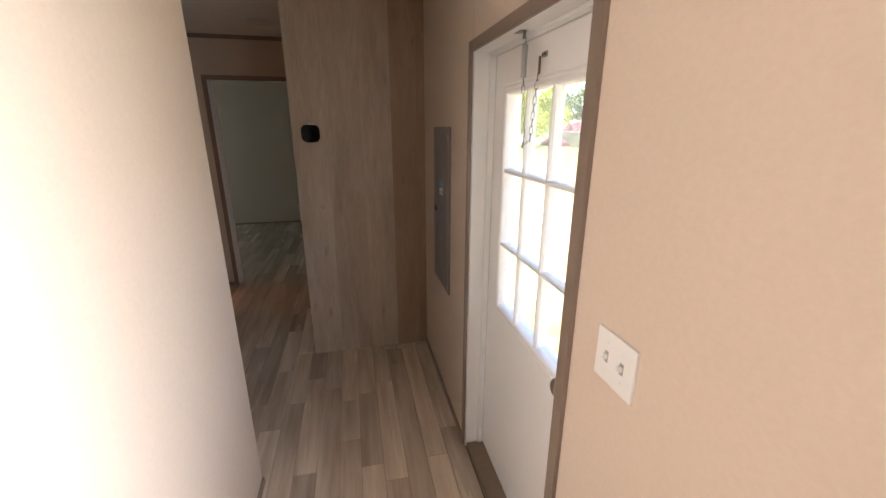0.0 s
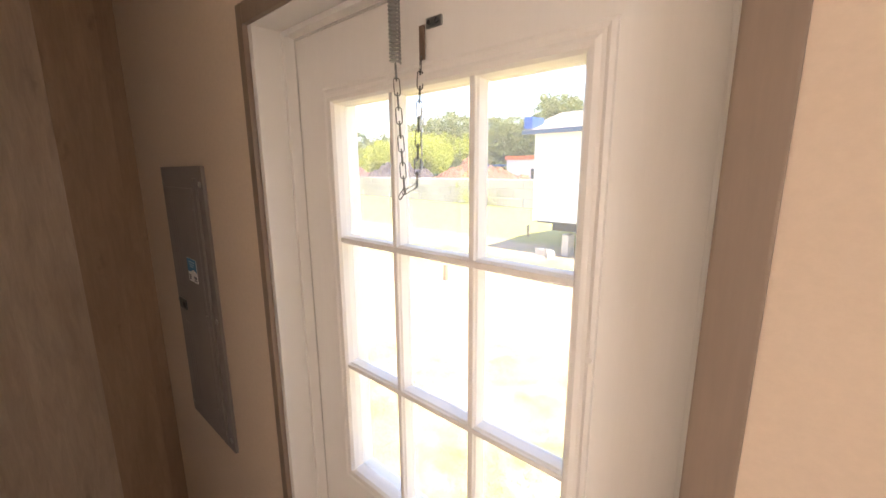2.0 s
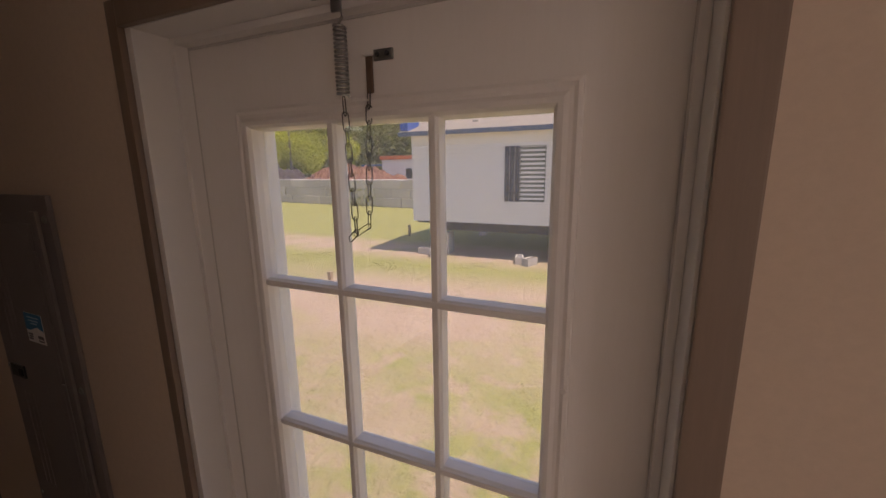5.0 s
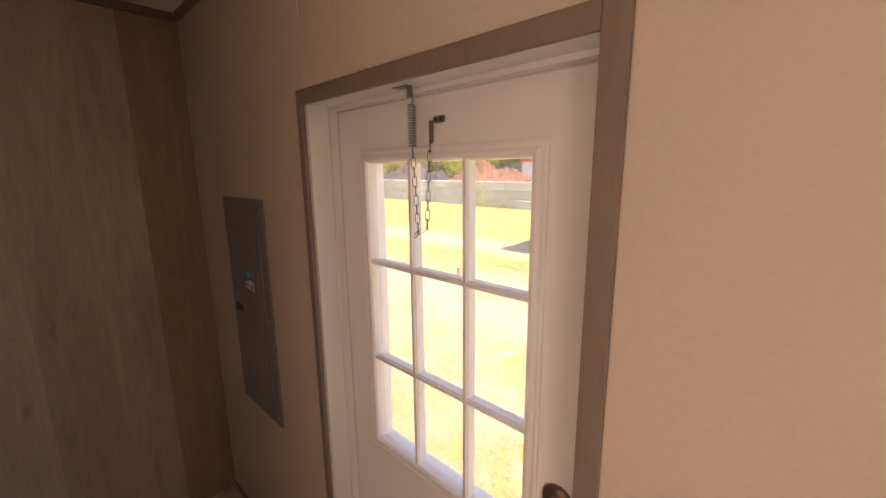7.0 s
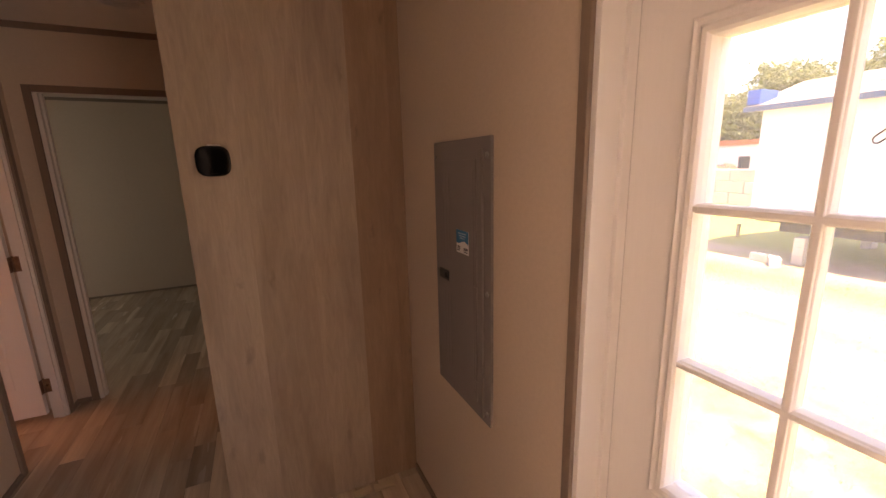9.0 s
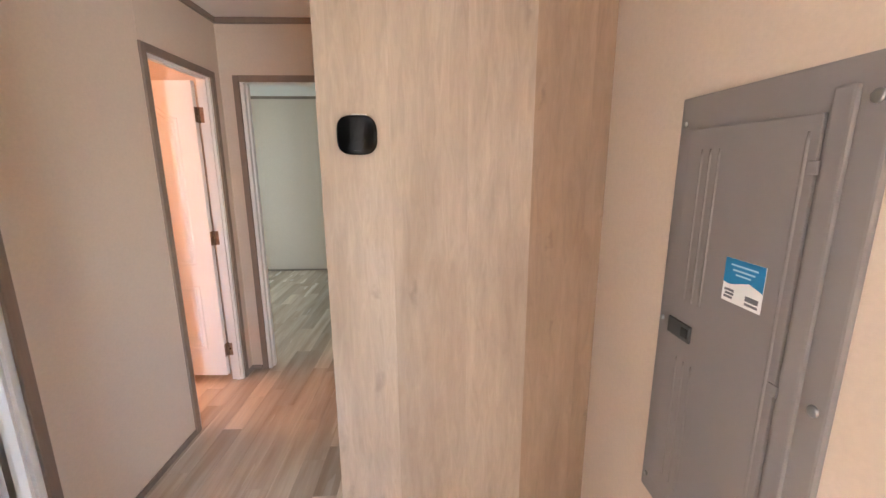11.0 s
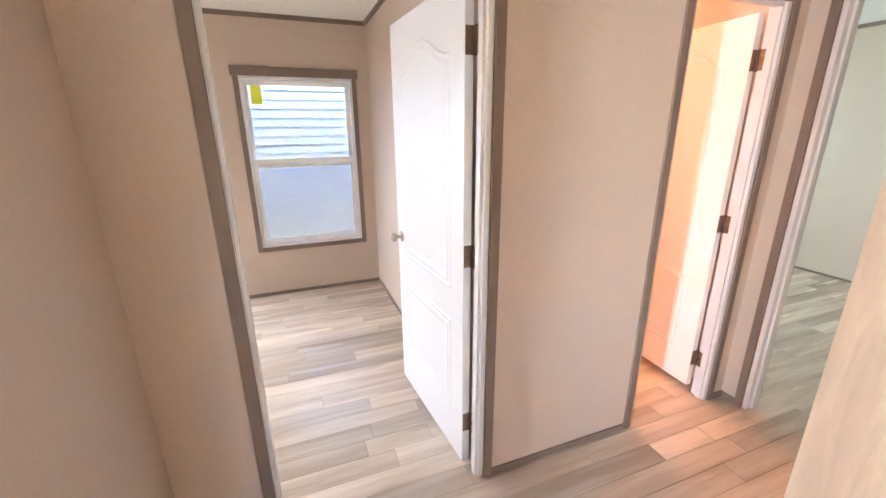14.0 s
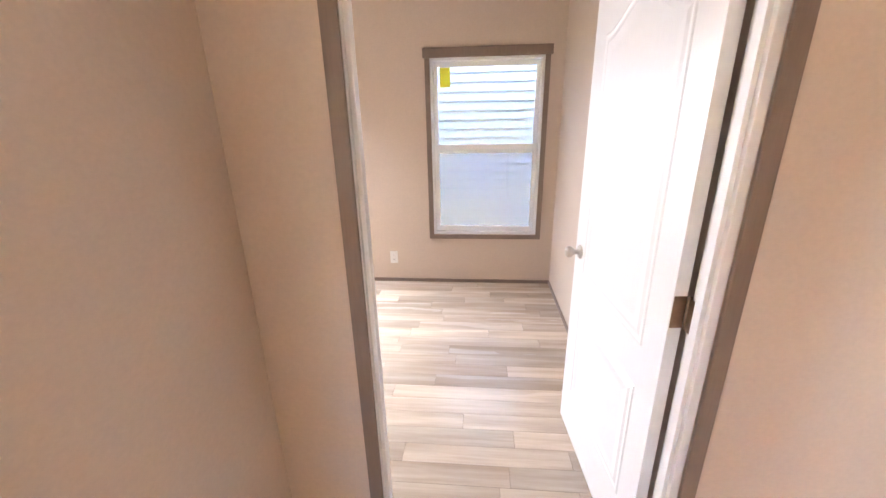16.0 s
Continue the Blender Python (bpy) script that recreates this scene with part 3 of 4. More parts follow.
C = 0.012
casing("trim_entry_door", [(-C, 0, 3.187, 3.212, 0, 1.860), (-C, 0, 2.337, 2.376, 0, 1.860), (-C, 0, 2.3762, 3.1868, 1.821, 1.860)], "taupe flat casing round the entry door")
casing("trim_bedroom_door", [(HX, HX + C, 3.419, 3.456, 0, 1.983), (HX, HX + C, 4.268, 4.306, 0, 1.983), (HX, HX + C, 3.4562, 4.2678, 1.944, 1.983)], "taupe flat casing round the bedroom doorway")
casing("trim_bath_door", [(HX, HX + C, 5.053, 5.090, 0, 1.983), (HX, HX + C, 5.650, 5.687, 0, 1.983), (HX, HX + C, 5.0902, 5.6498, 1.944, 1.983)], "taupe flat casing round the bath doorway")
casing("trim_far_door", [(-1.716, -1.679, 5.756, 5.768, 0, 1.983), (-0.926, -0.889, 5.756, 5.768, 0, 1.983), (-1.6788, -0.9262, 5.756, 5.768, 1.944, 1.983)], "taupe flat casing round the far doorway")
structure("trim_closet_corner", boxes([(-0.962, -0.952, 2.170, 2.192, 0, H - CH)], bevel=0.002), WALL, "beige corner strip of the closet wall", "trim")


def jamb_x(name, y0, y1, top, x0, x1, stop, label):
    """White frame lining a doorway in a wall along y, y0..y1 clear, with a stop bead."""
    t = 0.021
    rows = [(x0, x1, y0 - t, y0, 0, top + t), (x0, x1, y1, y1 + t, 0, top + t), (x0, x1, y0, y1, top, top + t)]
    s0, s1 = stop
    rows += [(s0, s1, y0, y0 + 0.011, 0, top), (s0, s1, y1 - 0.011, y1, 0, top), (s0, s1, y0 + 0.011, y1 - 0.011, top - 0.011, top)]
    return structure(name, boxes(rows, bevel=0.0015), JAMB, label, "door frame")


jamb_x("door_frame_entry", 2.379, 3.1745, 1.8205, 0.0005, XE - 0.001, (0.060, 0.084), "white painted entry door frame with stop bead")
jamb_x("door_frame_bedroom", 3.4585, 4.2465, 1.941, HB - 0.002, HX - 0.0003, (HX - 0.045, HX - 0.015), "white painted bedroom door frame")
jamb_x("door_frame_bath", 5.1115, 5.6285, 1.941, HB - 0.002, HX - 0.0003, (HX - 0.045, HX - 0.015), "white painted bath door frame")
structure("door_frame_far", boxes([(-1.679, -1.658, 5.7683, 5.862, 0, 1.962), (-0.947, -0.926, 5.7683, 5.862, 0, 1.962), (-1.658, -0.947, 5.7683, 5.862, 1.941, 1.962), (-1.658, -1.647, 5.80, 5.83, 0, 1.941)], bevel=0.0015),
          JAMB, "white painted far doorway frame", "door frame")
structure("threshold_entry", boxes([(0.004, XE + 0.03, 2.379, 3.1745, -0.004, 0.020)], bevel=0.005), ALU, "brown threshold under the entry door", "threshold")

# ---- entry door: nine-pane glazed ----
entry = thing("entry_door", "closed white entry door with nine-pane glass", "door", at=(0, 0, 0))
LX0, LX1 = 0.088, 0.130
OY0, OY1, OZ0, OZ1 = 2.512, 3.046, 0.830, 1.682
part("leaf", boxes([(LX0, LX1, 2.382, OY0, 0.022, 1.8175), (LX0, LX1, OY1, 3.1715, 0.022, 1.8175), (LX0, LX1, OY0, OY1, 0.022, OZ0), (LX0, LX1, OY0, OY1, OZ1, 1.8175)]), WHITE, entry)
outline = [(2.494, 0.812), (3.064, 0.812), (3.064, 1.700), (2.494, 1.700)]
for sgn, x, nm in ((-1, LX0, "glazing_frame"), (1, LX1, "outer_glazing_frame")):
    part(nm, ring_moulding(outline, [(0.0, -0.0005), (0.001, 0.006), (0.006, 0.0085), (0.011, 0.006), (0.016, 0.0065), (0.022, 0.011), (0.029, 0.010), (0.0335, 0.004), (0.0355, -0.008), (0.036, -0.0225 if sgn < 0 else -0.0212)],
                           lambda u, v, h, s=sgn, x0=x: Vector((x0 + s * h, u, v))), WHITE, entry)
GY0, GY1, GZ0, GZ1 = 2.529, 3.029, 0.847, 1.665
MY, MZ = (2.690, 2.864), (1.110, 1.396)


def muntin(a, b, horizontal, sgn, x0):
    """A moulded glazing bar between two ends."""
    prof = [(-0.0086, -0.0225), (-0.0082, -0.002), (-0.0072, -0.0005), (-0.0058, 0.001), (-0.0052, 0.0038), (-0.0040, 0.005), (0.0040, 0.005), (0.0052, 0.0038), (0.0058, 0.001), (0.0072, -0.0005), (0.0082, -0.002), (0.0086, -0.0225)]
    if sgn > 0:
        prof = [(w * 0.75, -0.0212 if h < -0.01 else h - 0.016) for w, h in prof]
    bm = bmesh.new()
    loops = []
    for end in (a, b):
        loops.append([bm.verts.new((x0 + sgn * h, end[0] + (0 if horizontal else w), end[1] + (w if horizontal else 0))) for w, h in prof])
    for i in range(len(prof) - 1):
        bm.faces.new((loops[0][i], loops[0][i + 1], loops[1][i + 1], loops[1][i]))
    for l in loops:
        bm.faces.new(l)
    return bm


for sgn, x0 in ((-1, LX0), (1, LX1)):
    for y in MY:
        part("glazing_bar", muntin((y, GZ0 - 0.005), (y, GZ1 + 0.005), False, sgn, x0), WHITE, entry)
    for z in MZ:
        part("glazing_bar", muntin((GY0 - 0.005, z), (GY1 + 0.005, z), True, sgn, x0 + 0.0004 * sgn), WHITE, entry)
ys, zs = (GY0 - 0.004,) + MY + (GY1 + 0.004,), (GZ0 - 0.004,) + MZ + (GZ1 + 0.004,)
for i in range(3):
    for j in range(3):
        p = part("pane", box(0.106, 0.110, ys[i], ys[i + 1], zs[j], zs[j + 1]), DUSTY_VEILED, entry, "slightly dusty window glass with lens veil mixed in")
        p.visible_shadow = False
# raised screw plugs on the glazing frame
part("screw_plug", cyl((0.0825, 2.500, 1.30), (0.0795, 2.500, 1.30), 0.004, seg=12), WHITE, entry)


def knob(parent, origin, axis, material, size=1.0):
    k = size
    part("knob", lathe([(0.031 * k, 0), (0.032 * k, 0.003), (0.029 * k, 0.007), (0.014 * k, 0.009), (0.0115 * k, 0.014), (0.0115 * k, 0.026), (0.018 * k, 0.031), (0.0255 * k, 0.040),
                        (0.027 * k, 0.048), (0.0255 * k, 0.056), (0.019 * k, 0.062), (0.008 * k, 0.0645)], origin, axis), material, parent, "round metal door knob", smooth=True)


knob(entry, (LX0, 2.447, 0.868), (-1, 0, 0), NICKEL)
dead = part("deadbolt", lathe([(0.033, 0), (0.0335, 0.004), (0.030, 0.010), (0.020, 0.012), (0.012, 0.0125)], (LX0, 2.447, 0.995), (-1, 0, 0)), BRONZE, entry, "dark bronze deadbolt plate", smooth=True)
part("thumb_turn", boxes([(LX0 - 0.032, LX0 - 0.012, 2.443, 2.451, 0.978, 1.012)], bevel=0.003), NICKEL, dead, "silver thumb turn")
part("weatherstrip", boxes([(0.0843, 0.0868, 3.164, 3.172, 0.03, 1.815), (0.0843, 0.0868, 2.382, 2.390, 0.03, 1.815), (0.0843, 0.0868, 2.391, 3.163, 1.806, 1.815)]), STRIP, entry, "white foam weatherstrip")

# ---- spring and safety chain over the entry door ----
chain = thing("door_chain", "zinc door spring with a hanging steel safety chain", "door chain")
part("frame_bracket", boxes([(0.022, 0.040, 2.796, 2.842, 1.8176, 1.8202), (0.034, 0.037, 2.793, 2.809, 1.797, 1.8176)], bevel=0.001), ZINC, chain, "bent zinc bracket")
SX, SY = 0.040, 2.801
part("spring_hook", tube([(0.036, SY, 1.803), (0.040, SY - 0.004, 1.799), (SX, SY - 0.005, 1.792), (SX, SY, 1.786), (SX, SY, 1.782)], 0.0016), ZINC, chain)
part("spring", tube([(SX + 0.0078 * math.cos(t), SY + 0.0078 * math.sin(t), 1.784 - 0.090 * t / (2 * math.pi * 17)) for t in (2 * math.pi * i / 14 for i in range(14 * 17))], 0.0016, seg=6), ZINC, chain, "coiled zinc spring")
part("door_bracket", boxes([(0.0835, 0.0875, 2.748, 2.779, 1.746, 1.761)], bevel=0.0018), ZINC, chain, "small zinc plate on the door")
for dy in (-0.008, 0.008):
    part("screw", cyl((0.0836, 2.764 + dy, 1.754), (0.0815, 2.764 + dy, 1.754), 0.0034, seg=10), DARKFRAME, chain)
part("hook_plate", boxes([(0.0790, 0.0825, 2.779, 2.7895, 1.703, 1.752)], bevel=0.0015), RUST, chain, "rusty steel hook strap")


def link_loop(c, axis, side, length, width, r):
    """One elongated wire link."""
    pts = []
    for i in range(20):
        t = 2 * math.pi * i / 20
        s = math.sin(t)
        pts.append(Vector(c) + axis * (length / 2 - width / 2 * 0.9) * (1 if s > 0 else -1) * min(1, abs(s) * 3) + axis * (width / 2 * 0.9) * s + side * (width / 2) * math.cos(t))
    return tube(pts, r, closed=True, seg=6)


def run_links(p, q, n, flat=None):
    p, q = Vector(p), Vector(q)
    ax = (q - p).normalized()
    step = (q - p).length / n
    for i in range(n):
        side = Vector((0.55, 0.83, 0)) if i % 2 == 0 else Vector((0.9, -0.42, 0))
        side = (flat or side) - ax * (flat or side).dot(ax)
        side.normalize()
        part("link", link_loop(p + ax * step * (i + 0.5), ax, side, step * 1.24, 0.0096, 0.00088), CHAIN, chain)


run_links((SX, SY, 1.692), (0.051, 2.800, 1.506), 9)
run_links((0.051, 2.799, 1.507), (0.053, 2.814, 1.494), 1, Vector((0.25, 0.5, 0.8)))
run_links((0.053, 2.803, 1.502), (0.067, 2.789, 1.514), 1, Vector((0.6, 0.3, 0.7)))
run_links((0.067, 2.788, 1.512), (0.079, 2.786, 1.706), 9)

# ---- breaker panel ----
panel = thing("breaker_panel", "grey painted steel breaker panel set in the wall", "electrical panel")
PY0, PY1, PZ0, PZ1 = 3.522, 3.892, 0.684, 1.553
part("cover", box(-0.0105, 0.0, PY0, PY1, PZ0, PZ1, bevel=0.004), GREYMETAL, panel)
part("side_rail", boxes([(-0.0185, -0.0107, 3.558, 3.586, 0.70, 1.520)], bevel=0.0036), GREYMETAL, panel)
pdoor = part("panel_door", boxes([(-0.0165, -0.0108, 3.594, 3.852, 0.735, 1.492)], bevel=0.002), GREYMETAL, panel)
for y, spans in ((3.768, ((1.17, 1.455), (0.775, 1.05))), (3.790, ((1.17, 1.455), (0.775, 1.05))), (3.812, ((1.17, 1.455), (0.775, 1.05))), (3.610, ((0.76, 1.47),))):
    for z0, z1 in spans:
        part("rib", tube([(-0.0118, y, z0), (-0.0126, y, z0 + 0.012), (-0.0126, y, z1 - 0.012), (-0.0118, y, z1)], 0.0052, seg=18), GREYMETAL, pdoor, smooth=True)
latch = part("latch", boxes([(-0.0205, -0.0160, 3.778, 3.846, 1.092, 1.126)], bevel=0.002), LATCH, panel, "dark plastic latch")
part("slide", boxes([(-0.0225, -0.0202, 3.783, 3.802, 1.100, 1.118)], bevel=0.001), BLACKHOLE, latch)
for z in (1.424, 1.108, 0.80):
    part("hinge_tab", boxes([(-0.020, -0.0160, 3.586, 3.603, z - 0.009, z + 0.009)], bevel=0.002), GREYMETAL, panel)
for y, z in ((3.876, 1.505), (3.551, 1.503), (3.551, 1.110), (3.880, 1.108), (3.876, 0.722), (3.551, 0.722)):
    yy = y - 0.011 if y < 3.6 else y
    big = 1.35 if y < 3.6 else 0.9
    part("screw", lathe([(0.0062 * big, 0), (0.006 * big, 0.002), (0.004 * big, 0.0036), (0.001, 0.004)], (-0.0104, yy, z), (-1, 0, 0), 14), ZINC, panel, smooth=True)
st = part("sticker", boxes([(-0.0172, -0.0166, 3.637, 3.717, 1.206, 1.279)]), PAPER, pdoor, "blue and white product sticker")
bm = bmesh.new()
top = [(3.717, 1.279), (3.637, 1.279)]
wave = [(3.637 + 0.080 * i / 16, 1.2405 + 0.0045 * math.sin(i / 16 * 2 * math.pi - 0.6)) for i in range(17)]
bm.faces.new([bm.verts.new((-0.0176, y, z)) for y, z in top + wave])
part("blue_field", bm, BLUE, st)
for z, y0, y1 in ((1.269, 3.650, 3.704), (1.261, 3.655, 3.699), (1.254, 3.662, 3.692)):
    part("print_bar", boxes([(-0.0180, -0.0176, y0, y1, z - 0.0014, z + 0.0014)]), PALEINK, st)
part("round_badge", cyl((-0.0176, 3.664, 1.2395), (-0.0181, 3.664, 1.2395), 0.007, seg=18), PAPER, st)
for z, y0, y1, hh in ((1.222, 3.643, 3.668, 0.004), (1.213, 3.643, 3.668, 0.002), (1.226, 3.692, 3.712, 0.002), (1.220, 3.692, 3.710, 0.002), (1.214, 3.694, 3.712, 0.002)):
    part("print_bar", boxes([(-0.0177, -0.0172, y0, y1, z - hh, z + hh)]), INK, st)

# ---- switch plate and outlets ----
sw = thing("light_switch", "white two-gang toggle switch plate", "light switch")
part("plate", box(-0.0055, 0.0, 2.129, 2.243, 1.066, 1.176, bevel=0.0025), PLATE, sw)
for y in (2.163, 2.209):
    part("slot", boxes([(-0.0062, -0.0054, y - 0.005, y + 0.005, 1.109, 1.133)]), PAPERLINE, sw)
    bm = box(-0.017, -0.005, y - 0.0036, y + 0.0036, 1.116, 1.126, bevel=0.0012)
    bmesh.ops.rotate(bm, verts=bm.verts, cent=(-0.006, y, 1.121), matrix=Matrix.Rotation(radians(28), 3, "Y"))
    part("toggle", bm, PLATE, sw)
    for z in (1.091, 1.151):
        part("screw", cyl((-0.0054, y, z), (-0.0064, y, z), 0.0026, seg=10), PLATE, sw)


def outlet(m):
    ob = thing("wall_outlet", "white duplex outlet low on the wall", "outlet", "wall outlets")
    part("plate", box(-0.035, 0.035, -0.0055, 0, -0.0575, 0.0575, bevel=0.0022), PLATE, ob)
    for z in (-0.0195, 0.0195):
        f = part("socket", box(-0.0165, 0.0165, -0.0075, -0.0052, z - 0.013, z + 0.013, bevel=0.0012), PLATE, ob)
        part("slots", boxes([(-0.0075, -0.0055, -0.008, -0.0074, z - 0.004, z + 0.004), (0.0055, 0.0075, -0.008, -0.0074, z - 0.004, z + 0.004)]), BLACKHOLE, f)
    ob.matrix_basis = m
    return ob


first_outlet = outlet(pose(-4.28, 2.964, 0.235, 0, 0, 90))
copy_thing(first_outlet, pose(-1.36, YN, 0.232, 0, 0, 0))

# ---- moulded two-panel doors ----


def panel_outline(x0, x1, z0, z1, rise):
    pts = [(x0, z0), (x1, z0), (x1, z1)]
    n = 16
    if rise:
        for i in range(1, n):
            s = i / n
            pts.append((x1 + (x0 - x1) * s, z1 + rise * (0.5 - 0.5 * math.cos(2 * math.pi * s)) ** 1.15))
    pts.append((x0, z1))
    return pts


def moulded_door(name, width, label, m, knob_material, zbot=0.014):
    """A leaf hinged at x = 0 that reaches to -width; its seen face looks to -y."""
    d = thing(name, label, "door")
    T, ztop = 0.034, 1.922
    part("leaf", box(-width, 0, 0, T, zbot, ztop, bevel=0.0015), WHITE, d)
    a, b = -width + 0.105, -0.105
    for z0, z1, rise in ((0.235, 0.68, 0.0), (0.815, 1.715, 0.085)):
        for sgn, y in ((-1, 0.0), (1, T)):
            part("panel_moulding", ring_moulding(panel_outline(a, b, z0, z1, rise), [(0, -0.0004), (0.006, 0.0026), (0.011, 0.0028), (0.018, 0.0006), (0.024, 0.0004), (0.036, 0.0030), (0.058, 0.0006), (0.072, -0.0004)],
                                                 lambda u, v, h, s=sgn, y0=y: Vector((u, y0 + s * h, v))), WHITE, d)
    for z in (0.224, 0.986, 1.732):
        h = part("hinge", boxes([(0.0002, 0.0022, 0.002, T - 0.001, z - 0.044, z + 0.044)], bevel=0.0006), BRONZE, d, "aged bronze butt hinge")
        part("barrel", cyl((0.0075, T + 0.003, z - 0.046), (0.0075, T + 0.003, z + 0.046), 0.0056, seg=12), BRONZE, h, smooth=True)
        part("jamb_plate", boxes([(0.014, 0.044, T - 0.002, T, z - 0.044, z + 0.044)], bevel=0.0006), BRONZE, h)
        for dz in (-0.03, 0, 0.03):
            part("screw", cyl((0.0021, 0.014 + 0.006 * (dz == 0), z + dz), (0.0032, 0.014 + 0.006 * (dz == 0), z + dz), 0.0035, seg=10), BRONZE, h)
    knob(d, (-width + 0.062, 0, 0.905), (0, -1, 0), knob_material, 0.92)
    knob(d, (-width + 0.062, T, 0.905), (0, 1, 0), knob_material, 0.92)
    d.matrix_basis = m
    return d


moulded_door("bedroom_door", 0.745, "open white two-panel bedroom door with bronze hinges", pose(-1.887, 4.209, 0, 0, 0, 4.6), NICKEL)
moulded_door("bath_door", 0.535, "open white two-panel bath door with bronze hinges", pose(-1.883, 5.594, 0, 0, 0, -2.5), NICKEL, 0.05)

# ---- bedroom window ----
win = tagged(new("window_bedroom"), "white double-hung window with taupe casing", "window", kind="structure")
WX = -4.28
WY0, WY1, WZ0, WZ1 = 3.335, 4.215, 0.455, 1.865
part("casing", boxes([(WX, WX + 0.014, WY0 - 0.037, WY0 + 0.002, 0.416, 1.862), (WX, WX + 0.014, WY1 - 0.002, WY1 + 0.037, 0.416, 1.862), (WX, WX + 0.014, WY0 + 0.002, WY1 - 0.002, 0.416, 0.453)], bevel=0.003), TRIM, win, "taupe window casing")
part("header", boxes([(WX, WX + 0.030, WY0 - 0.050, WY1 + 0.050, 1.862, 1.932)], bevel=0.004), TRIM, win, "taupe header board")
fr = [(XW, WX, WY0, WY0 + 0.022, WZ0, WZ1), (XW, WX, WY1 - 0.022, WY1, WZ0, WZ1), (XW, WX, WY0 + 0.022, WY1 - 0.022, WZ0, WZ0 + 0.022), (XW, WX, WY0 + 0.022, WY1 - 0.022, WZ1 - 0.022, WZ1)]
part("window_frame", boxes([(a + 0.004, b - 0.002, c, d, e, f) for a, b, c, d, e, f in fr], bevel=0.002), VINYL, win)


def sash(name, x0, x1, z0, z1, w):
    y0, y1 = WY0 + 0.024, WY1 - 0.024
    s = part(name, boxes([(x0, x1, y0, y0 + w, z0, z1), (x0, x1, y1 - w, y1, z0, z1), (x0, x1, y0 + w, y1 - w, z0, z0 + w * 1.3), (x0, x1, y0 + w, y1 - w, z1 - w * 1.3, z1)], bevel=0.002), VINYL, win)
    p = part("pane", box((x0 + x1) / 2 - 0.002, (x0 + x1) / 2 + 0.002, y0 + w * 0.8, y1 - w * 0.8, z0 + w, z1 - w), GLASS, s, "clear window glass")
    p.visible_shadow = False
    return s


upper = sash("upper_sash", -4.372, -4.345, 1.14, WZ1 - 0.024, 0.030)
lower = sash("lower_sash", -4.338, -4.308, WZ0 + 0.024, 1.215, 0.032)
part("sticker", boxes([(-4.3545, -4.3535, WY0 + 0.072, WY0 + 0.155, 1.655, 1.800)]), YELLOW, upper, "yellow paper sticker on the glass")
scr = part("insect_screen", boxes([(-4.388, -4.387, WY0 + 0.04, WY1 - 0.04, WZ0 + 0.04, 1.16)]), SCREEN, win, "fine grey insect screen")
scr.visible_shadow = False

# ---- ceiling register in the hall, bath ceiling lamp ----
vent = thing("ceiling_vent", "round white ceiling vent in the hall", "vent")
part("rim", lathe([(0.105, 0), (0.105, 0.004), (0.092, 0.010), (0.080, 0.006), (0.078, 0.0)], (-1.085, 5.235, H), (0, 0, -1), 32), JAMB, vent, smooth=True)
for k in range(5):
    part("slat", boxes([(-1.085 - 0.07, -1.085 + 0.07, 5.235 - 0.056 + 0.028 * k - 0.008, 5.235 - 0.056 + 0.028 * k + 0.008, H - 0.009, H - 0.006)]), JAMB, vent)
bl = thing("bath_ceiling_lamp", "small lit ceiling lamp in the bath", "ceiling lamp")
part("base", lathe([(0.09, 0), (0.09, 0.012), (0.07, 0.02), (0.02, 0.022)], (-3.50, 5.42, H), (0, 0, -1)), JAMB, bl)
# a soft hand scuff on the closet wall
def scuff_mesh(c):
    """A thin uneven smear a few centimetres across."""
    bm = lathe([(0.021, 0), (0.019, 0.0002), (0.002, 0.0003)], (0, 0, 0), (0, 1, 0), 28)
    for v in bm.verts:
        a = math.atan2(v.co.z, v.co.x)
        k = 1 + 0.16 * math.sin(3 * a + 0.7) + 0.09 * math.sin(5 * a + 2.0)
        v.co = Vector((c[0] + v.co.x * k * 0.8 - v.co.z * 0.2, c[1] + v.co.y, c[2] + v.co.z * k * 1.15))
    return bm


scuff = tagged(part("wall_scuff", scuff_mesh((-1.266, 3.1702, 1.186)), SMUDGE), "faint dark scuff mark on the closet wall", "scuff mark")
for x0, x1, yy, rz in ((-0.325, -0.245, 4.190, 4), (-0.232, -0.135, 4.182, -6), (-0.56, -0.42, 4.214, 1)):
    off = thing("wood_offcut", "pale wood offcut lying at the wall's foot", "wood offcut", "wood offcuts", at=((x0 + x1) / 2, yy, 0), rz=rz)
    part("strip", boxes([(-(x1 - x0) / 2, (x1 - x0) / 2, -0.016 if rz != 1 else -0.006, 0.016 if rz != 1 else 0.006, 0, 0.014)], bevel=0.002), PALEWOOD, off)

# ---- outdoors ----
GZ = -0.9
bm = bmesh.new()
bmesh.ops.create_grid(bm, x_segments=40, y_segments=40, size=1600)
bmesh.ops.translate(bm, verts=bm.verts, vec=(0, 0, GZ))
structure("ground", bm, GROUND, "patchy lawn with bare sandy soil", "ground")


def mesh_object(name, verts, faces, material, parent=None):
    me = bpy.data.meshes.new(name)
    me.from_pydata(verts, [], faces)
    me.materials.append(material)
    ob = new(name, me)
    ob.parent = parent
    return ob


rng = random.Random(7)


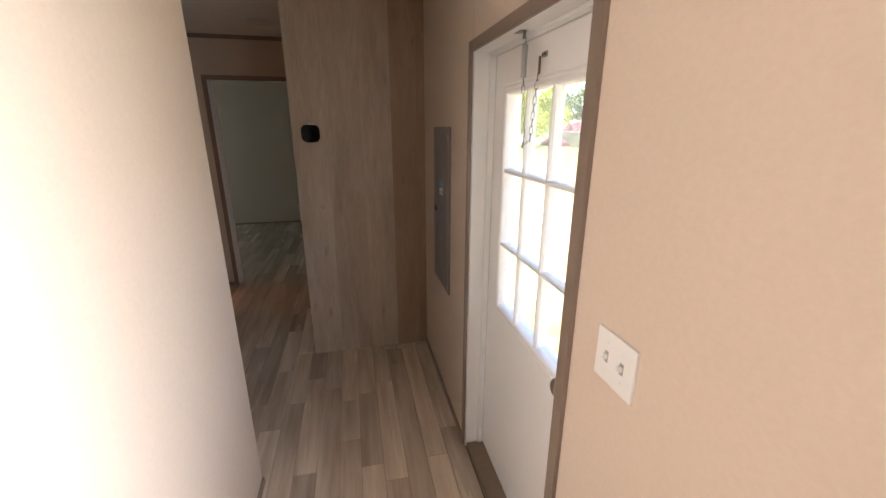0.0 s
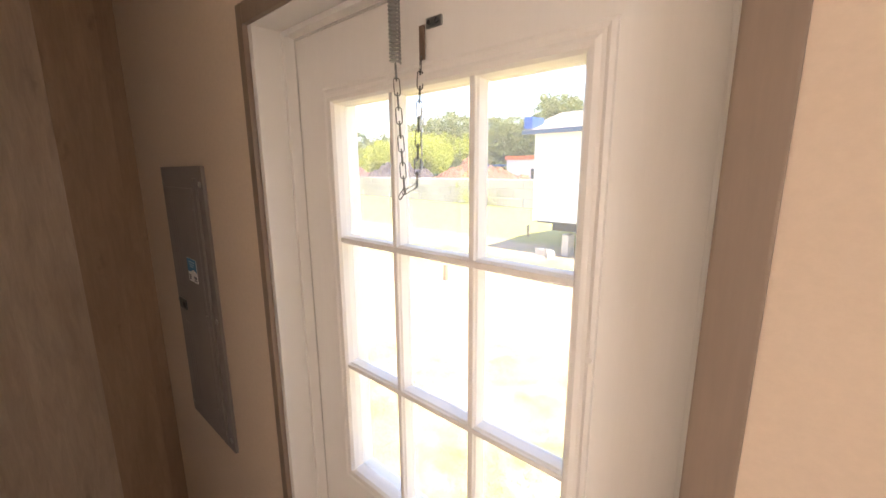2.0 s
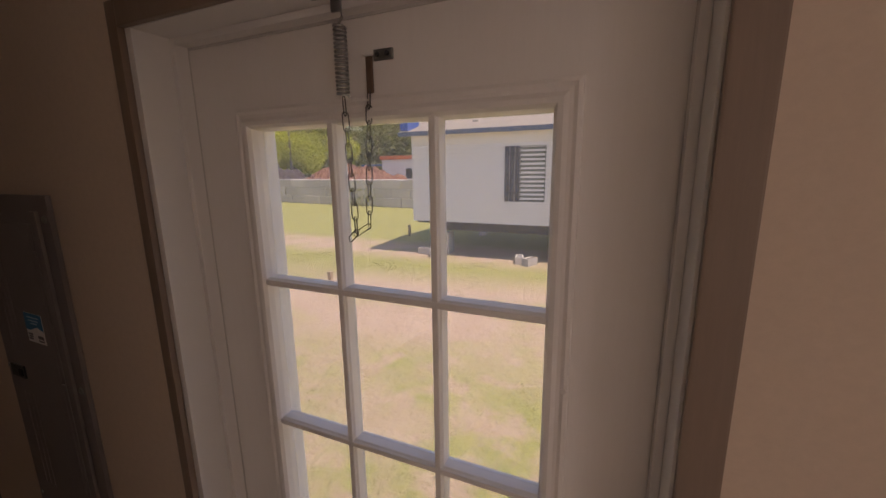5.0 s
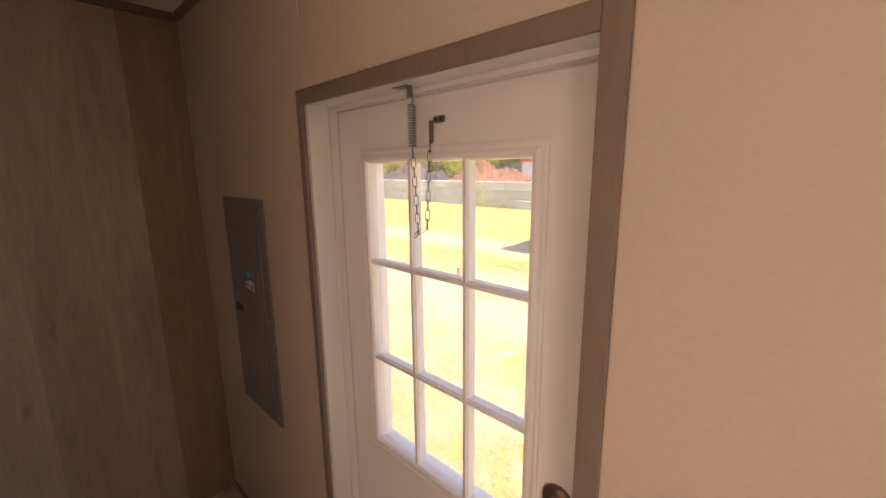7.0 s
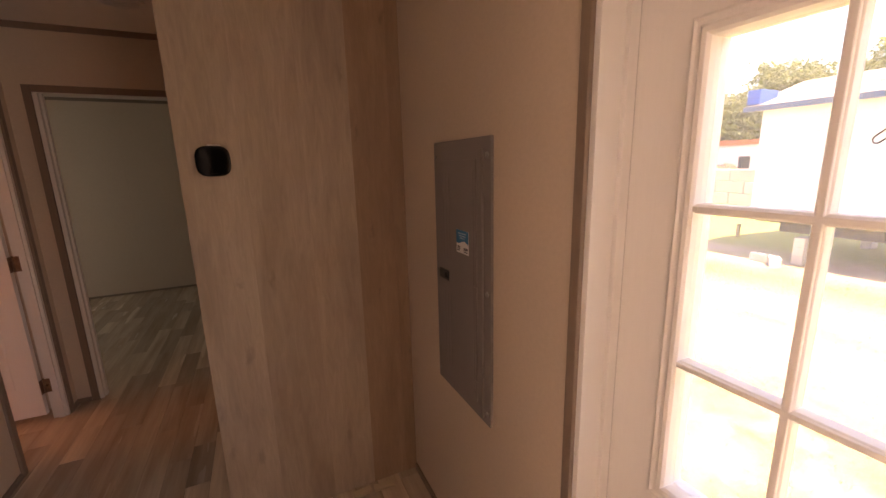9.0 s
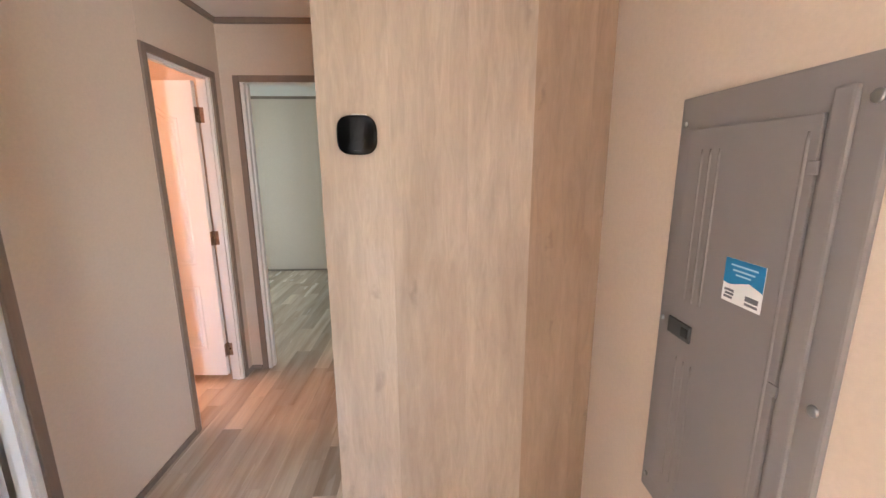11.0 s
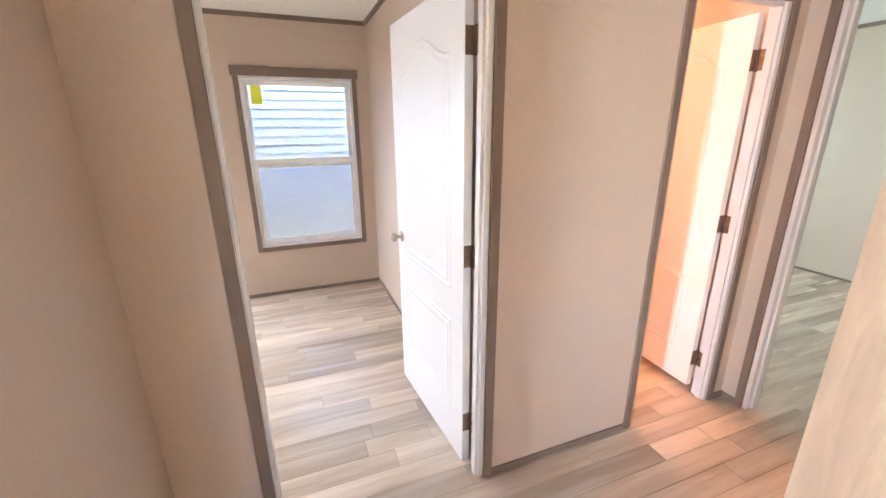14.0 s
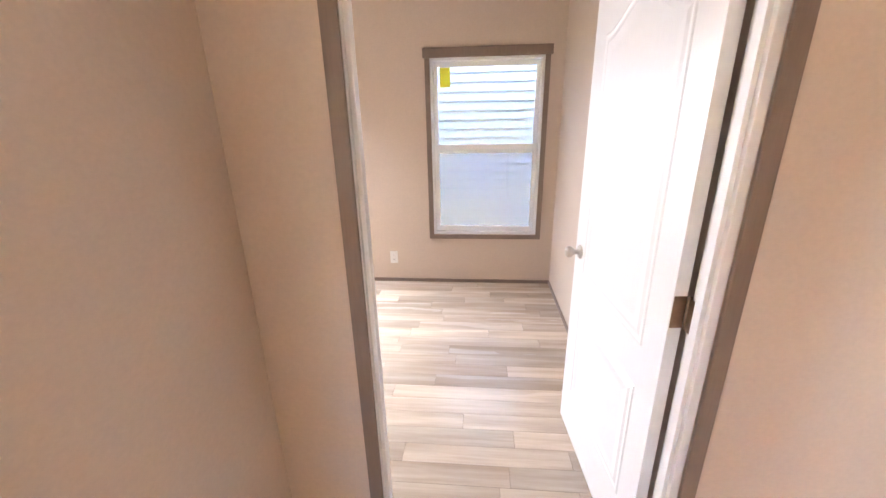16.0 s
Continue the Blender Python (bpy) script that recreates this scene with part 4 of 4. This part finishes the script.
def leaf_cards(centres, size, r):
    """Small bent leaf clumps at many places."""
    verts, faces = [], []
    for c in centres:
        u = Vector((r.gauss(0, 1), r.gauss(0, 1), r.gauss(0, 0.8))).normalized()
        v = u.cross(Vector((r.gauss(0, 1), r.gauss(0, 1), r.gauss(0, 1)))).normalized()
        n = u.cross(v)
        s = size * r.uniform(0.6, 1.3)
        i = len(verts)
        verts += [tuple(Vector(c) + p) for p in (-u * s, -v * s * 0.6 + n * s * 0.2, u * s, v * s * 0.6 + n * s * 0.2)]
        faces += [(i, i + 1, i + 2), (i, i + 2, i + 3)]
    return verts, faces


def crown_points(kind, base, height, width, count, r):
    pts = []
    if kind == "pine":
        tiers = [(r.uniform(0.14, 1.0), r.uniform(0, 6.28), r.uniform(0.35, 1.0)) for _ in range(48)]
        for _ in range(count):
            h, a, k = r.choice(tiers)
            reach = width * (0.35 + 0.65 * math.sin(math.pi * min(1, (1.04 - h) / 0.9))) * k * 0.5
            d = reach + r.gauss(0, width * 0.09)
            pts.append((base[0] + d * math.cos(a) + r.gauss(0, width * 0.08), base[1] + d * math.sin(a) + r.gauss(0, width * 0.08), base[2] + height * h + r.gauss(0, height * 0.018)))
    else:
        lobes = [(r.gauss(0, 0.27) * width, r.gauss(0, 0.27) * width, height * r.uniform(0.35, 0.86), width * r.uniform(0.10, 0.20)) for _ in range(40)]
        for _ in range(count):
            x, y, z, q = r.choice(lobes)
            d = Vector((r.gauss(0, 1), r.gauss(0, 1), r.gauss(0, 0.8))).normalized() * q * r.uniform(0.7, 1.05)
            pts.append((base[0] + x + d.x, base[1] + y + d.y, base[2] + z + d.z))
    return pts


def polar(deg, dist, z=GZ):
    a = radians(deg)
    return (-0.12 + dist * math.cos(a), 2.59 + dist * math.sin(a), z)


# far woods behind the lots
fol_v, fol_f, trunk_bm = [], [], bmesh.new()
spots = [(rng.uniform(28, 46), rng.uniform(84, 108), rng.uniform(10.5, 14.5)) for _ in range(60)]
spots += [(rng.uniform(-22, 28), rng.uniform(80, 105), rng.uniform(14, 18.5)) for _ in range(140)]
spots += [(rng.uniform(46, 78), rng.uniform(100, 128), rng.uniform(9, 13)) for _ in range(70)]
for deg, dist, ht in spots:
    b = polar(deg, dist)
    v, f = leaf_cards(crown_points("pine", b, ht, rng.uniform(5, 8), 1000, rng), 0.30, rng)
    o = len(fol_v)
    fol_v += v
    fol_f += [tuple(i + o for i in t) for t in f]
    add_cyl(trunk_bm, b, (b[0] + rng.gauss(0, 0.3), b[1] + rng.gauss(0, 0.3), b[2] + ht * 0.93), 0.24, 0.05, seg=6, caps=False)
woods = tagged(new("pine_woods"), "far stand of tall pines beyond the lots", "trees", kind="stuff")
mesh_object("foliage", fol_v, fol_f, PINE, woods)
part("trunks", trunk_bm, BARK, woods)


def broad_tree(at, ht, width, count, r, label):
    t = thing("broadleaf_tree", label, "tree", "bright broadleaf trees")
    bmt = bmesh.new()
    top = (at[0], at[1], at[2] + ht * 0.62)
    add_cyl(bmt, at, top, 0.30, 0.12, seg=8)
    for k in range(9):
        a = k * 2.4
        z = at[2] + ht * (0.22 + 0.045 * k)
        add_cyl(bmt, (at[0], at[1], z), (at[0] + math.cos(a) * width * 0.33, at[1] + math.sin(a) * width * 0.33, z + ht * 0.25), 0.10, 0.03, seg=6)
    part("trunk", bmt, BARK, t)
    v, f = leaf_cards(crown_points("broad", at, ht, width, count * 3, r), 0.19, r)
    mesh_object("crown", v, f, LEAF, t)
    return t


broad_tree(polar(44.0, 62), 8.0, 10, 5200, random.Random(3), "bright green broadleaf tree behind the block wall")
broad_tree(polar(48.5, 66), 7.0, 9, 4200, random.Random(4), "bright green broadleaf tree behind the block wall")
broad_tree(polar(67.0, 50), 6.8, 8.0, 3600, random.Random(5), "bright green broadleaf tree beside the long shed")


def mound(at, radius, ht, material, label, seed):
    bmm = bmesh.new()
    bmesh.ops.create_grid(bmm, x_segments=72, y_segments=72, size=radius)
    for v in bmm.verts:
        d = v.co.length / radius
        n = noise.fractal((v.co.x * 0.45 + seed, v.co.y * 0.45, seed), 0.8, 2.0, 6)
        v.co.z = max(0, 1 - d) ** 0.6 * ht * 0.86 * (1 + 0.42 * n) + 0.25 * n * max(0, 1 - d)
    bmesh.ops.translate(bmm, verts=bmm.verts, vec=(at[0], at[1], GZ - 0.02))
    return tagged(part("mulch_pile", bmm, material), label, "mulch pile", "mulch piles")


mound(polar(37.2, 45), 7.0, 3.3, REDMULCH, "heaped red bark mulch behind the block wall", 1.3)
mound(polar(33.0, 47), 5.0, 2.7, REDMULCH, "low heap of red bark mulch behind the block wall", 5.1)
mound(polar(47.4, 50), 6.5, 3.4, DARKMULCH, "heaped dark mulch behind the block wall", 2.7)
mound(polar(56.5, 58), 7.5, 3.5, BROWNMULCH, "heaped brown mulch behind the block wall", 4.4)

pole = thing("utility_pole", "weathered wooden utility pole with crossarm", "utility pole")
pb = polar(44.4, 56)
part("post", cyl(pb, (pb[0], pb[1], 9.8), 0.17, 0.11, seg=12), POLE, pole)
part("crossarm", boxes([(pb[0] - 0.8, pb[0] + 0.8, pb[1] - 0.8, pb[1] - 0.68, 9.1, 9.24)]), POLE, pole)
part("transformer", cyl((pb[0] + 0.35, pb[1] - 0.3, 7.6), (pb[0] + 0.35, pb[1] - 0.3, 8.5), 0.24, seg=14), CMU, pole)
for k, dz in enumerate((9.3, 8.6, 7.4)):
    q = polar(8, 70, dz + 0.6)
    pts = [tuple(Vector((pb[0], pb[1], dz)).lerp(Vector(q), s / 20) - Vector((0, 0, 1.4 * math.sin(math.pi * s / 20)))) for s in range(21)]
    part("wire", tube(pts, 0.018, seg=5), DARKFRAME, pole)

shed = thing("long_shed", "long low white metal shed beyond the wall", "shed", rz=0)
sc = polar(60.5, 82)
part("wall", boxes([(sc[0] - 12, sc[0] + 12, sc[1] - 5, sc[1] + 5, GZ, 1.9)]), SIDING, shed)
part("roof", boxes([(sc[0] - 12.6, sc[0] + 12.6, sc[1] - 5.6, sc[1] + 5.6, 1.9, 2.5)], bevel=0.1), CMU, shed)
part("door", boxes([(sc[0] - 3, sc[0] + 1, sc[1] - 5.06, sc[1] - 5.0, GZ, 1.2)]), DARKFRAME, shed)
hut = thing("small_white_office", "small white building with an orange roof edge", "building")
hc = polar(27.8, 52)
part("wall", boxes([(hc[0] - 3, hc[0] + 3, hc[1] - 3, hc[1] + 3, GZ, 2.7)]), SIDING, hut)
part("roof", boxes([(hc[0] - 3.2, hc[0] + 3.2, hc[1] - 3.2, hc[1] + 3.2, 2.7, 3.15)]), ORANGE, hut)
part("window", boxes([(hc[0] - 3.05, hc[0] - 3.0, hc[1] - 1.4, hc[1] - 0.4, 0.4, 1.6)]), WGLASS, hut)
rack = thing("blue_rack", "blue steel rack in the far yard", "rack")
rc = polar(32.6, 58)
for k in range(4):
    part("upright", boxes([(rc[0] - 0.1 + k * 0.1, rc[0] + k * 0.1, rc[1] - 3 + 2 * k, rc[1] - 2.85 + 2 * k, GZ, 2.2)]), BLUETARP, rack)
for z in (0.2, 1.1, 2.05):
    part("beam", boxes([(rc[0], rc[0] + 0.12, rc[1] - 3.1, rc[1] + 3.3, z, z + 0.16)]), BLUETARP, rack)

# block wall across the lot
bw = tagged(new("wall_block_yard"), "long wall of big pale concrete blocks", "wall", kind="structure")
p0, p1 = Vector((21.6, 10.0, GZ)), Vector((26.9, 55.0, GZ))
along = (p1 - p0).normalized()
ang = math.atan2(along.y, along.x)
blk_me = None
n_blocks = int((p1 - p0).length / 1.5)
for course in range(3):
    for k in range(n_blocks):
        if blk_me is None:
            tmp = part("block", box(-0.74, 0.74, -0.3, 0.3, 0.006, 0.594, bevel=0.025, seg=1), CMU, bw)
            blk_me, ob = tmp.data, tmp
        else:
            ob = new("block", blk_me)
            ob.parent = bw
        c = p0 + along * (1.5 * k + (0.75 if course % 2 else 0.0)) + Vector((0, 0, 0.6 * course))
        ob.matrix_basis = Matrix.Translation(c + Vector((rng.gauss(0, 0.015), rng.gauss(0, 0.015), 0))) @ Matrix.Rotation(ang + rng.gauss(0, 0.006), 4, "Z")


def siding(parent, x, sgn, y0, y1, z0, z1, lap=0.112, material=SIDING, proud=0.016):
    """Lapped boards on a wall in a plane of x, facing sgn."""
    n = int(round((z1 - z0) / lap))
    for k in range(n):
        bms = bmesh.new()
        a, b = z0 + lap * k, z0 + lap * (k + 1) + 0.004
        pts = [(0.0, a), (proud, a + 0.001), (proud, a + 0.008), (0.004, b), (0.0, b)]
        l0 = [bms.verts.new((x + sgn * d, y0, z)) for d, z in pts]
        l1 = [bms.verts.new((x + sgn * d, y1, z)) for d, z in pts]
        for i in range(5):
            bms.faces.new((l0[i], l0[(i + 1) % 5], l1[(i + 1) % 5], l1[i]))
        bms.faces.new(l0)
        bms.faces.new(l1)
        part("siding_board", bms, material, parent)


# the white manufactured home across the track
home = thing("neighbor_home", "white manufactured home on block piers, sided in lapped vinyl", "house")
HXW, HY0, HY1, HZ0, HZ1 = 10.0, -7.0, 8.0, 0.08, 2.50
part("wall", boxes([(HXW + 0.001, HXW + 4.3, HY0 + 0.001, HY1 - 0.001, HZ0, HZ1)]), SIDING, home)
siding(home, HXW, -1, HY0, HY1, HZ0, HZ1 - 0.27, proud=0.036)
part("frieze", boxes([(HXW - 0.014, HXW, HY0, HY1, HZ1 - 0.275, HZ1)]), SIDING, home)
part("corner_trim", boxes([(HXW - 0.022, HXW + 0.07, HY1 - 0.05, HY1 + 0.012, HZ0, HZ1)]), SIDING, home)
roof = bmesh.new()
sec = [(HXW - 0.26, HZ1 + 0.02), (HXW + 2.15, HZ1 + 0.72), (HXW + 4.56, HZ1 + 0.02), (HXW + 4.56, HZ1 + 0.10), (HXW + 2.15, HZ1 + 0.82), (HXW - 0.26, HZ1 + 0.10)]
ra = [roof.verts.new((x, HY0 - 0.3, z)) for x, z in sec]
rb = [roof.verts.new((x, HY1 + 0.3, z)) for x, z in sec]
for i in range(6):
    roof.faces.new((ra[i], ra[(i + 1) % 6], rb[(i + 1) % 6], rb[i]))
roof.faces.new(ra)
roof.faces.new(rb)
rf = part("roof", roof, SHINGLE, home, "tan shingle roof")
gable = bmesh.new()
ga = [gable.verts.new(p) for p in ((HXW, HY1 - 0.002, HZ1), (HXW + 4.3, HY1 - 0.002, HZ1), (HXW + 2.15, HY1 - 0.002, HZ1 + 0.70))]
gf = gable.faces.new(ga)
ext = bmesh.ops.extrude_face_region(gable, geom=[gf])
bmesh.ops.translate(gable, verts=[g for g in ext["geom"] if isinstance(g, bmesh.types.BMVert)], vec=(0, -0.1, 0))
part("gable", gable, SIDING, home)
part("fascia", boxes([(HXW - 0.285, HXW - 0.262, HY0 - 0.3, HY1 + 0.3, HZ1 - 0.02, HZ1 + 0.10)]), FASCIA, home, "dark blue fascia board")
part("soffit", boxes([(HXW - 0.26, HXW + 0.001, HY0 - 0.3, HY1 + 0.3, HZ1 + 0.0, HZ1 + 0.015)]), SIDING, home)
part("roof_vent", boxes([(HXW + 0.6, HXW + 0.85, 6.2, 6.4, HZ1 + 0.25, HZ1 + 0.42)], bevel=0.03), CMU, rf)
part("blue_wrap", boxes([(HXW - 0.2, HXW + 0.5, HY1 + 0.02, HY1 + 0.28, HZ1 + 0.14, HZ1 + 0.46)], bevel=0.02), BLUETARP, home, "blue sheet lashed at the roof end")
part("chassis", boxes([(HXW + 0.25, HXW + 0.45, HY0 + 0.3, HY1 - 0.5, HZ0 - 0.28, HZ0), (HXW + 3.6, HXW + 3.8, HY0 + 0.3, HY1 - 0.5, HZ0 - 0.28, HZ0), (HXW + 0.03, HXW + 4.2, HY0 + 0.1, HY1 - 0.1, HZ0 - 0.06, HZ0)]), DARKFRAME, home, "dark steel chassis under the home")
for y in (7.05, 3.97, 0.9, -2.1, -5.0):
    for x in (HXW + 0.35, HXW + 3.7):
        for c in range(3):
            part("pier_block", boxes([(x - 0.2, x + 0.2, y - 0.1, y + 0.1, GZ + 0.205 * c, GZ + 0.2 + 0.205 * c)], bevel=0.008), CMU, home)


def home_window(y0, y1, shutter_sides):
    z0, z1 = 0.73, 2.10
    w = part("window", boxes([(HXW - 0.020, HXW - 0.012, y0, y1, z0, z1)]), WGLASS, home, "dark double-hung window with blinds")
    f = 0.03
    part("frame", boxes([(HXW - 0.034, HXW - 0.006, y0 - f, y0, z0 - f, z1 + f), (HXW - 0.034, HXW - 0.006, y1, y1 + f, z0 - f, z1 + f), (HXW - 0.034, HXW - 0.006, y0, y1, z0 - f, z0), (HXW - 0.034, HXW - 0.006, y0, y1, z1, z1 + f),
                         (HXW - 0.034, HXW - 0.012, y0, y1, 1.40, 1.425)]), BLIND, w)
    for k in range(24):
        z = z0 + 0.03 + k * (z1 - z0 - 0.04) / 24
        part("slat", boxes([(HXW - 0.024, HXW - 0.0205, y0 + 0.02, y1 - 0.02, z, z + 0.0515)]), BLIND, w)
    for s in shutter_sides:
        a = y1 + 0.035 if s > 0 else y0 - 0.035 - 0.40
        sh = part("shutter", boxes([(HXW - 0.030, HXW - 0.024, a, a + 0.40, z0 + 0.15, z0 + 0.23), (HXW - 0.030, HXW - 0.024, a, a + 0.40, z1 - 0.23, z1 - 0.15)]), SHUTTER, home, "dark slate board shutter")
        for b in range(3):
            part("board", boxes([(HXW - 0.046, HXW - 0.030, a + 0.137 * b, a + 0.137 * b + 0.122, z0 - 0.03, z1 + 0.03)], bevel=0.004), SHUTTER, sh)


home_window(4.22, 4.82, (1,))
home_window(3.43, 4.00, (-1,))
home_window(-0.85, -0.18, (1,))
home_window(-1.65, -0.98, (-1,))

# the neighbouring home seen through the bedroom window
west = thing("west_neighbor_home", "pale blue-grey lapped-siding home beside the bedroom window", "house")
part("wall", boxes([(-9.9, -5.601, -5.0, 11.0, -0.15, 2.95)]), PALESIDING, west)
siding(west, -5.60, 1, -5.0, 11.0, -0.15, 2.95, lap=0.096, material=PALESIDING, proud=0.021)
wr = bmesh.new()
sec = [(-5.25, 2.96), (-7.75, 3.7), (-10.25, 2.96), (-10.25, 3.04), (-7.75, 3.8), (-5.25, 3.04)]
ra = [wr.verts.new((x, -5.3, z)) for x, z in sec]
rb = [wr.verts.new((x, 11.3, z)) for x, z in sec]
for i in range(6):
    wr.faces.new((ra[i], ra[(i + 1) % 6], rb[(i + 1) % 6], rb[i]))
wr.faces.new(ra)
wr.faces.new(rb)
part("roof", wr, SHINGLE, west)

# small things in the yard
for k, (x, y, r) in enumerate(((9.75, 4.75, 12), (9.6, 4.45, -25), (9.7, 7.25, 30), (9.9, 7.6, 80))):
    cb = thing("loose_block", "loose grey concrete block lying on the soil", "concrete block", "loose concrete blocks", at=(x, y, GZ), rz=r)
    part("body", boxes([(-0.2, 0.2, -0.1, -0.07, 0, 0.19), (-0.2, 0.2, 0.07, 0.1, 0, 0.19), (-0.2, -0.165, -0.07, 0.07, 0, 0.19), (-0.0175, 0.0175, -0.07, 0.07, 0, 0.19), (0.165, 0.2, -0.07, 0.07, 0, 0.19)]), CMU, cb)
for x, y, h in ((12.6, 9.6, 0.42), (6.1, 8.0, 0.36)):
    stake = tagged(part("wooden_stake", boxes([(x - 0.04, x + 0.04, y - 0.04, y + 0.04, GZ, GZ + h)], bevel=0.006), STUD), "short wooden survey stake in the lawn", "stake", "survey stakes")


def tufts(name, n, area, size, seed, material, keep, label):
    r = random.Random(seed)
    verts, faces = [], []
    while n:
        x, y = r.uniform(area[0], area[1]), r.uniform(area[2], area[3])
        if not keep(x, y, r):
            continue
        n -= 1
        for _ in range(r.randint(4, 7)):
            a, s = r.uniform(0, 6.28), size * r.uniform(0.5, 1.3)
            w = s * 0.10
            dx, dy = math.cos(a), math.sin(a)
            i = len(verts)
            px, py = x + r.gauss(0, size * 0.5), y + r.gauss(0, size * 0.5)
            verts += [(px - dy * w, py + dx * w, GZ - 0.004), (px + dy * w, py - dx * w, GZ - 0.004), (px + dx * s * 0.55, py + dy * s * 0.55, GZ + s)]
            faces.append((i, i + 1, i + 2))
    return tagged(mesh_object(name, verts, faces, material), label, "grass", kind="stuff")


tufts("lawn_grass", 9000, (0.9, 9.5, -3.0, 12.0), 0.026, 11, WEED,
      lambda x, y, r: r.random() < 0.15 + 1.6 * max(0, noise.noise((x * 0.8, y * 0.8, 3.0)) + 0.1) * (0.15 if abs(x + 0.1 * y - 6.3) < 1.6 else 1), "short patchy grass tufts")
wv, wf = leaf_cards([(22.0 + rng.gauss(0, 0.35), 18.0 + rng.gauss(0, 0.8), GZ + abs(rng.gauss(0, 0.7))) for _ in range(200)], 0.08, rng)
tagged(mesh_object("weed_bush", wv, wf, WEED), "scraggly weeds growing at the block wall", "weeds", kind="stuff")
wv, wf = leaf_cards([(22.2 + rng.gauss(0, 0.3), 20.2 + rng.gauss(0, 0.4), GZ + abs(rng.gauss(0, 1.0))) for _ in range(220)], 0.085, rng)
tagged(mesh_object("weed_bush", wv, wf, LEAF), "green shrub growing at the block wall", "weeds", kind="stuff")


def clouds():
    m = bpy.data.materials.new("thin_cloud")
    m.use_nodes = True
    nt = m.node_tree
    nt.nodes.remove(nt.nodes["Principled BSDF"])
    co, mp, nz, rp, tr, em, mx = (nt.nodes.new("ShaderNode" + k) for k in ("TexCoord", "VectorMath", "TexNoise", "MapRange", "BsdfTransparent", "Emission", "MixShader"))
    mp.operation = "MULTIPLY"
    mp.inputs[1].default_value = (0.0010, 0.0022, 1)
    nt.links.new(co.outputs["Object"], mp.inputs[0])
    nt.links.new(mp.outputs[0], nz.inputs["Vector"])
    nz.inputs["Scale"].default_value, nz.inputs["Detail"].default_value, nz.inputs["Roughness"].default_value = 1.0, 6.0, 0.55
    rp.inputs["From Min"].default_value, rp.inputs["From Max"].default_value, rp.inputs["To Max"].default_value = 0.47, 0.72, 0.7
    nt.links.new(nz.outputs["Fac"], rp.inputs["Value"])
    em.inputs[0].default_value, em.inputs[1].default_value = (1.0, 0.98, 0.96, 1), 0.62
    nt.links.new(rp.outputs[0], mx.inputs[0])
    nt.links.new(tr.outputs[0], mx.inputs[1])
    nt.links.new(em.outputs[0], mx.inputs[2])
    nt.links.new(mx.outputs[0], nt.nodes["Material Output"].inputs["Surface"])
    b = bmesh.new()
    bmesh.ops.create_grid(b, x_segments=2, y_segments=2, size=4500)
    bmesh.ops.translate(b, verts=b.verts, vec=(0, 0, 420))
    ob = tagged(part("backdrop_clouds", b, m), "thin white clouds in a blue sky", "clouds", kind="structure")
    ob.visible_shadow = False


clouds()

# ---- floor planks ----
floor = tagged(new("floor"), "greige wood-look vinyl plank floor", "floor", kind="structure")
PW = 0.1045
prng = random.Random(21)
far_bm = bmesh.new()
x = -4.28
while x < -0.001:
    x1 = min(x + PW, 0.0)
    y = 1.2 - prng.uniform(0, 0.8)
    while y < YN:
        y2 = y + prng.choice((0.32, 0.55, 0.75, 0.95, 1.1))
        a, b = max(y, 1.2), min(y2, YN)
        xm, ym = (x + x1) / 2, (a + b) / 2
        if b - a > 0.03:
            near = (xm > -1.8 and 2.0 < ym < 5.8) or (xm <= -1.8 and 3.0 < ym < 4.4)
            if near:
                hx, hy = (x1 - x) / 2 - 0.0005, (b - a) / 2 - 0.0005
                ob = part("plank", box(-hx, hx, -hy, hy, -0.0055, 0.0, bevel=0.0006, seg=1), FLOOR, floor)
                ob.location = (xm, ym, 0)
            else:
                add_box(far_bm, x + 0.0005, x1 - 0.0005, a + 0.0005, b - 0.0005, -0.0055, 0.0)
        y = y2
    x = x1
add_box(far_bm, -4.28, 0, YS, 1.1985, -0.0055, 0.0)
tagged(part("far_planks", far_bm, FLOOR_JOINED, floor), kind="stuff")
